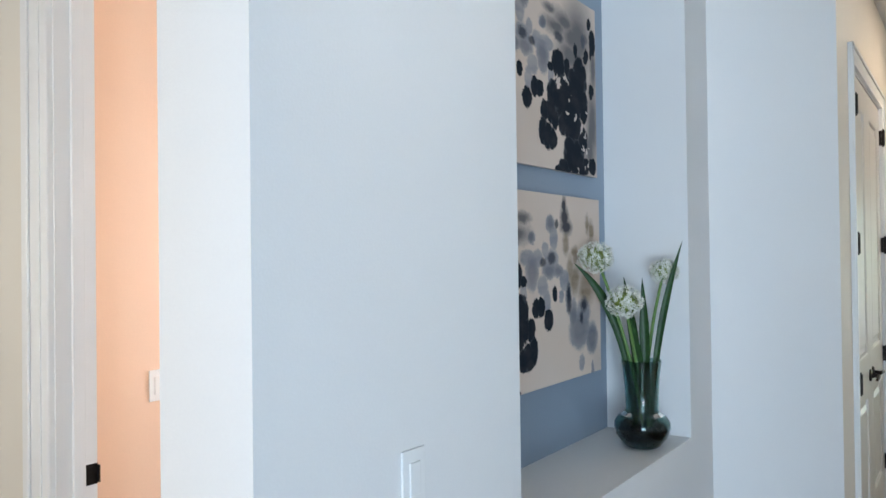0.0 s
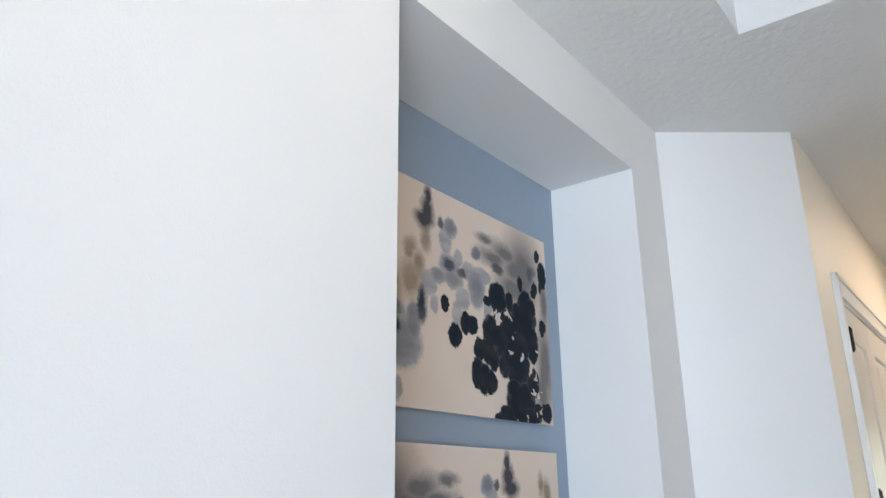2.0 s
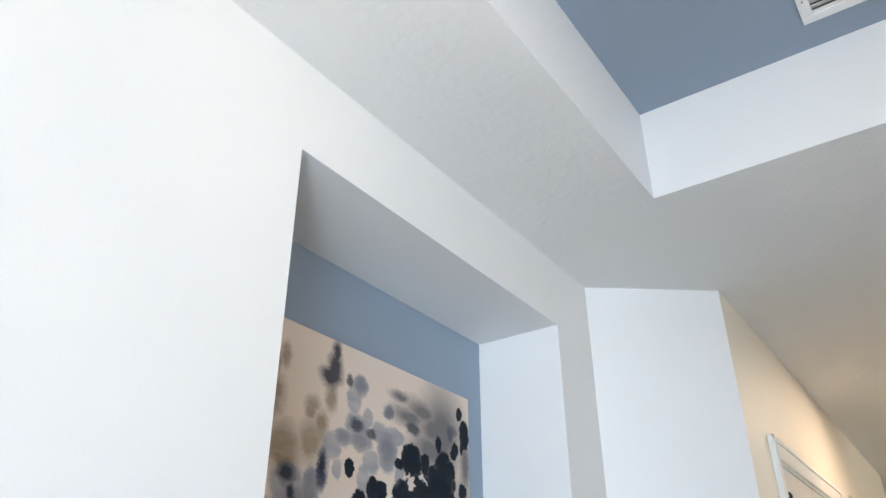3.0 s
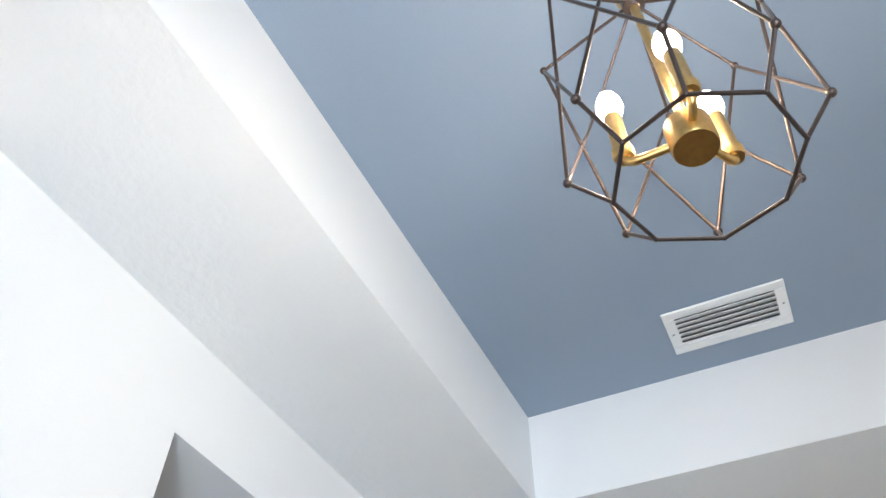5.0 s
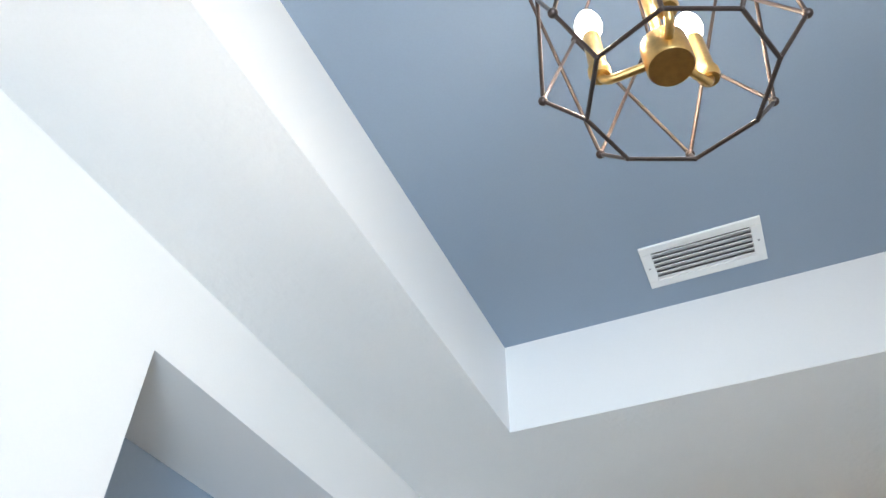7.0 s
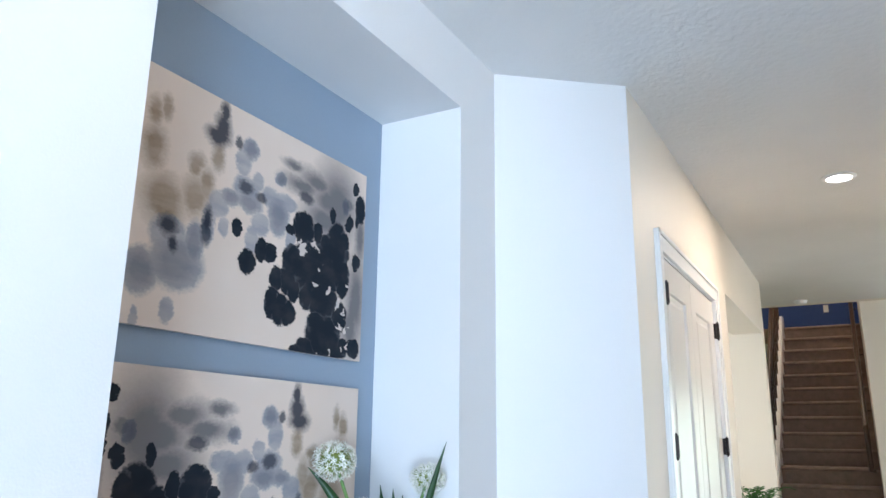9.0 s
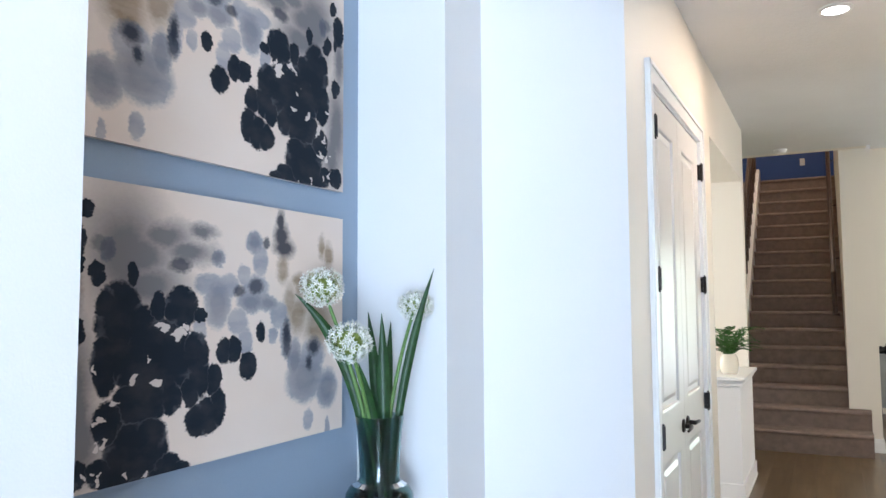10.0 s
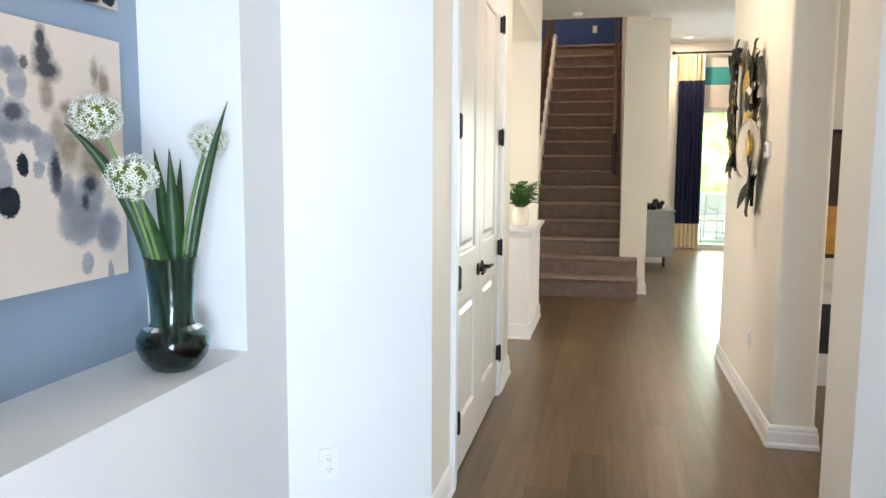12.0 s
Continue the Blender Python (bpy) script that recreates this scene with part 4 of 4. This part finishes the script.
plate("light_switch", "white rocker switch on the white wall beside the niche", "light switch", (LEFT, -2.318, 1.133), 90, "single")
dx, dy = OUT[0] - IN[0], OUT[1] - IN[1]
turn_diag = math.degrees(math.atan2(dy, dx))
fr = 0.262
plate("outlet", "white duplex outlet on the angled white wall", "outlet", (IN[0] + dx * fr, IN[1] + dy * fr, 0.345), turn_diag, "outlet")
plate("light_switch", "white rocker switch on the peach wall", "light switch", (-2.03, -1.83, 1.10), 90, "single")
plate("outlet", "white duplex outlet on the cream hall wall", "outlet", (HALL_RIGHT, 1.985, 0.42), -90, "outlet")
plate("light_switch", "white rocker switch on the deep blue wall", "light switch", (0.36, 10.5, 3.75), 0, "single")
t = thing("thermostat", "white thermostat on the cream hall wall", "thermostat", at=(HALL_RIGHT, 1.70, 1.53))
part("case", box(-0.024, -0.001, -0.05, 0.05, -0.045, 0.045, 0.006), PLASTIC, t)
part("display", box(-0.0255, -0.0235, -0.028, 0.028, -0.012, 0.026), GREYWOOD, t)

# ---- passage door frame with strike plate ----
t = thing("door_frame", "white moulded door frame of the peach room", "door frame", kind="structure", at=(-0.04, 0, 0))
part("jamb", box(-1.62, -1.60, -2.405, -2.285, 0, 2.46), TRIM, t)
part("stop", box(-1.60, -1.588, -2.36, -2.325, 0, 2.45, 0.002), TRIM, t)
bm = box(-1.735, -1.605, -2.424, -2.401, 0, 2.55, 0.004)
box(-1.735, -1.70, -2.434, -2.424, 0, 2.55, 0.004, bm), box(-1.655, -1.64, -2.429, -2.424, 0, 2.55, 0.002, bm)
part("casing", bm, TRIM, t)
bm = box(-1.600, -1.5985, -2.325, -2.285, 0.915, 0.975)
box(-1.602, -1.586, -2.287, -2.283, 0.920, 0.970, 0.001, bm)
part("strike_plate", bm, BRONZE, t, "dark bronze strike plate")

# ---- stairs ----
stairs = thing("stairs", "straight carpeted staircase in taupe pile with bullnose treads", "stairs", kind="structure")
RISE, RUN, Y0, Z0 = 0.194, 0.24, 5.585, 0.03
for k in range(1, 18):
    y, z = Y0 + RUN * (k - 1), Z0 + RISE * k
    right = 0.99 if k < 3 else 0.80
    bm = bmesh.new()
    nose = [(0.0, -RISE)] + [(-0.030 + -0.022 * math.sin(a), -0.022 + 0.022 * math.cos(a)) for a in (math.pi - math.pi * i / 6 for i in range(7))] + [(RUN + 0.012, 0.0), (RUN + 0.012, -RISE)]
    if k == 1:
        nose[0], nose[-1] = (0.0, -z), (RUN + 0.012, -z)
    ring = []
    for x in (-0.20, right):
        ring.append([bm.verts.new((x, y + a, z + b)) for a, b in nose])
    for i in range(len(nose)):
        j = (i + 1) % len(nose)
        bm.faces.new((ring[0][i], ring[0][j], ring[1][j], ring[1][i]))
    bm.faces.new(ring[0]), bm.faces.new(ring[1][::-1])
    part("step", bm, CARPET, stairs, smooth=True)
bm = bmesh.new()
side = [(5.60, 0.0), (9.5, 0.0), (9.5, 3.328 + 0.16), (9.3, 3.328 + 0.16), (5.60, 0.34)]
a = [bm.verts.new((-0.30, y, z)) for y, z in side]
b = [bm.verts.new((-0.20, y, z)) for y, z in side]
bm.faces.new(a), bm.faces.new(b[::-1])
for i in range(5):
    bm.faces.new((a[i], a[(i + 1) % 5], b[(i + 1) % 5], b[i]))
part("stringer", bm, TRIM, stairs, "white painted stair stringer")
rail = thing("stair_railing", "dark walnut stair railing with slim balusters", "railing", kind="structure")
slope = (3.488 - 0.34) / 3.7
for k in range(18):
    y = 5.75 + k * 0.205
    z = 0.34 + (y - 5.60) * slope
    part("baluster", box(-0.262, -0.238, y - 0.012, y + 0.012, z - 0.01, z + 0.80), WALNUT, rail)
bm = rod(bmesh.new(), (-0.25, 5.62, 0.34 + 0.82), (-0.25, 9.3, 3.49 + 0.82), 0.032, 10)
part("handrail", bm, WALNUT, rail, smooth=True)
bm = box(-0.30, -0.20, 5.52, 5.60, 0, 1.30, 0.006)
box(-0.315, -0.185, 5.505, 5.615, 1.30, 1.34, 0.008, bm)
part("newel_post", bm, WALNUT, rail)
wall_rail = thing("wall_handrail", "dark walnut handrail bracketed to the stair wall", "handrail", kind="structure")
s2 = RISE / RUN
bm = sweep(bmesh.new(), [(0.76, 6.75, 1.36), (0.715, 6.75, 1.36), (0.715, 6.78, 2.02 - 0.20), (0.715, 9.35, 2.02 - 0.20 + 2.57 * s2)], 0.028, 10)
part("rail", bm, WALNUT, wall_rail, smooth=True)
for y in (7.1, 8.0, 8.9):
    z = 1.82 + (y - 6.78) * s2
    bm = sweep(bmesh.new(), [(0.788, y, z - 0.07), (0.74, y, z - 0.075), (0.715, y, z - 0.02)], 0.007, 8)
    part("bracket", bm, BRONZE, wall_rail, smooth=True)

# No fixture is known here; added above the stairs to light the treads.
can_light(0.25, 7.6, 6.2, 46, "unseen fill light added in the stairwell ceiling")
# ---- plant on the half wall ----
t = thing("planter", "cream glazed pot standing on the half wall cap", "planter", at=(-0.075, 3.70, 0.93))
part("pot", lathe([(0.0, 0.0), (0.052, 0.0), (0.066, 0.02), (0.072, 0.07), (0.068, 0.125), (0.056, 0.150), (0.054, 0.158), (0.049, 0.158), (0.050, 0.13), (0.05, 0.10), (0.0, 0.10)]), CERAMIC, t, smooth=True)
part("soil", lathe([(0.0, 0.14), (0.049, 0.14), (0.049, 0.101), (0.0, 0.101)], sides=20), GRAVEL, t)
fern = thing("fern", "bushy green artificial fern growing in the cream pot", "plant", at=(-0.075, 3.70, 0.93))
rg = random.Random(11)
for k in range(58):
    a = k * 2.39996
    reach, lift = rg.uniform(0.12, 0.27), rg.uniform(0.06, 0.25)
    d = Vector((math.cos(a), math.sin(a), 0))
    pts = bend(Vector((0, 0, 0.14)) + d * 0.012, Vector((0, 0, 0.14 + lift * 1.15)) + d * reach * 0.45, Vector((0, 0, 0.12 + lift)) + d * reach, 9)
    bm = sweep(bmesh.new(), pts, 0.0022, 5, 0.0008)
    side = Vector((-d.y, d.x, 0))
    for i in range(1, 10):
        p = pts[i]
        w = 0.040 * math.sin(0.5 + i * 0.25)
        run = (pts[i] - pts[i - 1]).normalized()
        for s in (-1, 1):
            q = p + side * s * w + run * w * 0.7 + Vector((0, 0, -0.008))
            n = 0.0085
            vs = [bm.verts.new(v) for v in (p - run * n * 0.5, p + (q - p) * 0.5 - run * n + Vector((0, 0, 0.003)), q, p + (q - p) * 0.5 + run * n + Vector((0, 0, 0.003)))]
            bm.faces.new(vs)
    part("frond", bm, FERN, fern)

# ---- metal wall art on the hall wall ----
art = thing("metal_wall_art", "black metal wall art with gold leaves and a pearl disc", "wall art", at=(HALL_RIGHT, 2.30, 1.75))
rg = random.Random(23)
for stem_i, (yc, za, zb, bow) in enumerate(((0.30, -0.34, 0.46, 0.08), (-0.32, -0.54, 0.32, -0.10))):
    pts = bend((-0.03, yc, za), (-0.05, yc + bow, 0.5 * (za + zb)), (-0.03, yc + 0.04, zb), 24)
    part("branch", sweep(bmesh.new(), pts, 0.010, 8, 0.005), IRON, art, smooth=True)
    for i in range(1, 25):
        for s in (-1, 1):
            p = pts[i]
            length, w = rg.uniform(0.12, 0.21), rg.uniform(0.034, 0.058)
            d = Vector((rg.uniform(-0.25, 0.05), s * rg.uniform(0.35, 0.9), rg.uniform(0.5, 1.0) * (1 if rg.random() < 0.6 else -1))).normalized()
            q = Vector((1, 0, 0)).cross(d).normalized()
            up = d.cross(q)
            bm = bmesh.new()
            left, right, mid_v = [], [], []
            for j in range(7):
                f = j / 6
                ww = w * math.sin(math.pi * min(0.98, f * 0.93 + 0.05))
                c = p + d * length * f - Vector((0.05 * f * (1 - f), 0, 0))
                left.append(bm.verts.new(c - q * ww - up * 0.006)), mid_v.append(bm.verts.new(c)), right.append(bm.verts.new(c + q * ww - up * 0.006))
            for u, v in ((left, mid_v), (mid_v, right)):
                for j in range(6):
                    bm.faces.new((u[j], v[j], v[j + 1], u[j + 1]))
            r = bmesh.ops.extrude_face_region(bm, geom=list(bm.faces))
            bmesh.ops.translate(bm, verts=[v for v in r["geom"] if isinstance(v, bmesh.types.BMVert)], vec=(0.002, 0, 0))
            gold = rg.random() < 0.13
            leaf = part("leaf", bm, GOLD if gold else IRON, art, smooth=True)
for y, z, r in ((-0.40, -0.21, 0.165),):
    bm = lathe([(0.0, 0.004), (r * 0.6, 0.004), (r * 0.97, 0.016), (r, 0.022), (r, 0.016), (r * 0.95, 0.008), (r * 0.6, -0.004), (0.0, -0.004)], sides=36)
    bm.transform(pose(-0.062, y, z, 0, -90, 12))
    disc = part("disc", bm, PEARL, art, "pearl enamel disc", True)
    bm = ball(bmesh.new(), (-0.072, y, z + 0.02), r * 0.34, 14, 8, (0.35, 1, 1.3))
    part("boss", bm, GOLD, disc, "gold boss", True)

# ---- side room seen through the gap ----
t = thing("framed_print", "dark and amber framed print on the side room wall", "picture", at=(2.25, 3.04, 1.25))
part("frame", box(-0.34, 0.34, -0.03, -0.001, -0.45, 0.45, 0.004), IRON, t)
part("print", box(-0.31, 0.31, -0.033, -0.029, -0.42, -0.08), AMBER, t)
part("print", box(-0.31, 0.31, -0.033, -0.029, -0.076, 0.42), WALNUT, t, "dark upper part of the print")
# Stand-in block; its dark plate fills the dark spot in the doorway gap.
t = thing("side_cabinet", "white block with a dark plate, filling the side doorway gap", "cabinet", at=(2.25, 2.75, 0))
part("body", box(-0.38, 0.38, -0.2, 0.28, 0, 0.62, 0.004), TRIM, t)
part("dark_plate", box(-0.32, 0.32, -0.203, -0.199, 0.22, 0.55), SLOT, t)

# ---- great room ----
t = thing("sideboard", "grey washed wooden sideboard on dark legs", "sideboard", at=(1.112, 8.25, 0))
part("body", box(0, 0.46, 0, 1.6, 0.16, 0.80, 0.004), GREYWOOD, t)
part("top", box(-0.005, 0.48, -0.02, 1.62, 0.80, 0.825, 0.004), GREYWOOD, t)
part("side_panel", box(0.05, 0.41, -0.006, 0.001, 0.21, 0.75, 0.002), GREYWOOD, t)
for x in (0.06, 0.33):
    for y in (0.14, 1.42):
        part("leg", box(x, x + 0.04, y, y + 0.04, 0, 0.16, 0.003), IRON, t)
for k in range(3):
    part("door", box(0.46, 0.475, 0.02 + k * 0.525, 0.52 + k * 0.525, 0.19, 0.77, 0.003), GREYWOOD, t)
t = thing("black_ornament", "black knobbly ornament standing on the sideboard", "ornament", at=(1.30, 8.42, 0.825))
bm = bmesh.new()
for x, y, z, r in ((0, 0, 0.05, 0.06), (0.08, 0.02, 0.06, 0.055), (-0.07, 0.02, 0.05, 0.05), (0.03, 0.05, 0.11, 0.05), (0.12, 0.0, 0.10, 0.035)):
    ball(bm, (x, y, z), r, 10, 7)
part("ornament_body", bm, IRON, t, smooth=True)


def curtain_panel(name, x0, x1, y, bands, label):
    """Pleated cloth hung from the rod, in bands of colour."""
    t = thing(name, label, "curtain", "curtains at the patio door")
    n = 60
    for z0, z1, mat, lab in bands:
        bm = bmesh.new()
        rows = [[], []]
        for k in range(n + 1):
            f = k / n
            yy = y + 0.035 * math.sin(f * 2 * math.pi * 6) + 0.01 * math.sin(f * 17)
            for i, z in enumerate((z0, z1)):
                rows[i].append(bm.verts.new((x0 + (x1 - x0) * f, yy, z)))
        for k in range(n):
            bm.faces.new((rows[0][k], rows[0][k + 1], rows[1][k + 1], rows[1][k]))
        r = bmesh.ops.extrude_face_region(bm, geom=list(bm.faces))
        bmesh.ops.translate(bm, verts=[v for v in r["geom"] if isinstance(v, bmesh.types.BMVert)], vec=(0, 0.004, 0))
        part("cloth_band", bm, mat, t, lab, True)
    return t


curtain_panel("curtain", 1.80, 2.23, 10.98, ((0.03, 0.45, IVORY, "cream lower band"), (0.45, 2.92, NAVY, "navy middle band"), (2.92, 3.36, IVORY, "cream upper band")), "navy curtain with cream bands at the patio door")
t = thing("curtain_rod", "dark bronze curtain rod above the patio door", "curtain rod")
part("pole", rod(bmesh.new(), (1.72, 10.98, 3.39), (4.9, 10.98, 3.39), 0.018, 12), BRONZE, t, smooth=True)
part("finial", ball(bmesh.new(), (1.70, 10.98, 3.39), 0.035), BRONZE, t, smooth=True)
for x in (1.86, 4.8):
    part("bracket", rod(bmesh.new(), (x, 10.98, 3.385), (x, 11.12, 3.385), 0.010, 8), BRONZE, t)
t = thing("valance", "teal and linen roman shade above the patio door", "window shade")
part("teal_band", box(2.20, 4.6, 11.085, 11.118, 2.85, 3.15, 0.004), TEAL, t)
part("linen_band", box(2.20, 4.6, 11.09, 11.118, 2.46, 2.85, 0.004), SHADE, t)
door = thing("door_patio", "white framed sliding glass patio door", "sliding door", kind="structure")
for x0, x1 in ((2.20, 3.40), (3.40, 4.60)):
    bm = bmesh.new()
    for a, b, c, d in ((x0, x0 + 0.05, 0, 2.44), (x1 - 0.05, x1, 0, 2.44), (x0 + 0.05, x1 - 0.05, 0, 0.07), (x0 + 0.05, x1 - 0.05, 2.38, 2.44)):
        box(a, b, 11.14, 11.18, c, d, bm=bm)
    part("frame", bm, TRIM, door)
    pane = part("pane", box(x0 + 0.05, x1 - 0.05, 11.157, 11.163, 0.07, 2.38), CLEAR, door)
    pane.visible_shadow = False

# ---- outside ----
solid("patio", box(-4, 14, 11.25, 18.9, -0.08, -0.03), PATIO, "pale sunlit patio paving", "patio")


def patio_chair(at, turn):
    t = thing("patio_chair", "metal patio chair with a pale cushion", "patio chair", "patio chairs", at=at)
    t.rotation_euler = (0, 0, radians(turn))
    for x in (-0.27, 0.27):
        for y in (-0.27, 0.27):
            part("leg", rod(bmesh.new(), (x, y, 0), (x * 0.95, y * 0.9, 0.42 if y < 0 else 0.9), 0.014, 8), PALE_METAL, t)
        part("armrest", rod(bmesh.new(), (x, -0.27, 0.62), (x, 0.27, 0.64), 0.018, 8), PALE_METAL, t)
        part("arm_post", rod(bmesh.new(), (x, -0.27, 0.40), (x, -0.27, 0.62), 0.012, 8), PALE_METAL, t)
    part("seat", box(-0.27, 0.27, -0.27, 0.27, 0.38, 0.48, 0.03), CUSHION, t)
    part("backrest", box(-0.26, 0.26, 0.22, 0.30, 0.48, 0.92, 0.03), CUSHION, t)
    return t


patio_chair((3.0, 13.6, -0.03), 20)
copy_thing(bpy.data.objects["patio_chair"], pose(3.0, 15.0, -0.03, 0, 0, 160))
t = thing("patio_table", "low pale metal patio table", "patio table", at=(2.75, 12.8, -0.03))
part("tabletop", box(-0.35, 0.35, -0.3, 0.3, 0.42, 0.45, 0.006), PALE_METAL, t)
for x in (-0.3, 0.3):
    for y in (-0.25, 0.25):
        part("leg", rod(bmesh.new(), (x, y, 0), (x, y, 0.42), 0.014, 8), PALE_METAL, t)

# Foliage colour also emits, so the backdrop looks sunlit through the glass.
FOLIAGE_GLOW = material("glowing_garden_foliage", (0.19, 0.30, 0.09), 0.7, vary=0.6, scale=1.6, fine=7)
nt = FOLIAGE_GLOW.node_tree
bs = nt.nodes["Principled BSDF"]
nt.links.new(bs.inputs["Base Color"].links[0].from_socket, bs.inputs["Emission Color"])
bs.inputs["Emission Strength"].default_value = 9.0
solid("backdrop", box(-10, 22, 19.0, 19.1, -0.1, 12), FOLIAGE_GLOW, "flat green foliage backdrop that glows in place of daylight", "backdrop")
LAWN = material("lawn", (0.10, 0.19, 0.05), 0.9, vary=0.3, scale=3)
solid("ground", box(-60, 60, -60, 60, -0.3, -0.1), LAWN, "green lawn round the house", "ground")

# ---- floor planks ----
W, L, GAP = 0.18, 1.22, 0.0005
bm = box(0, W - GAP, 0, L - GAP, -0.006, 0.0)
top = [e for e in bm.edges if all(v.co.z > -0.001 for v in e.verts)]
bmesh.ops.bevel(bm, geom=top, offset=0.0003, segments=1, affect="EDGES")
plank_mesh = mesh_of("plank", bm, PLANK)
rest = bmesh.new()
rg = random.Random(3)
count = 0
for col in range(-19, 37):
    x = col * W - 0.04
    y = FRONT - 0.2 - rg.uniform(0, L - 0.1)
    while y < 11.2:
        near = -0.3 < x < 2.0 and -2.8 < y < 9.2
        if near and count < 300:
            ob = new("plank", plank_mesh)
            ob.location, ob.parent = (x, y, 0), floor
            count += 1
        else:
            box(max(x, -3.29), min(x + W - GAP, 6.59), max(y, FRONT - 0.14), min(y + L - GAP, 11.24), -0.006, 0.0, bm=rest)
        y += L
tagged(part("planks", rest, PLANK, floor), kind="stuff")
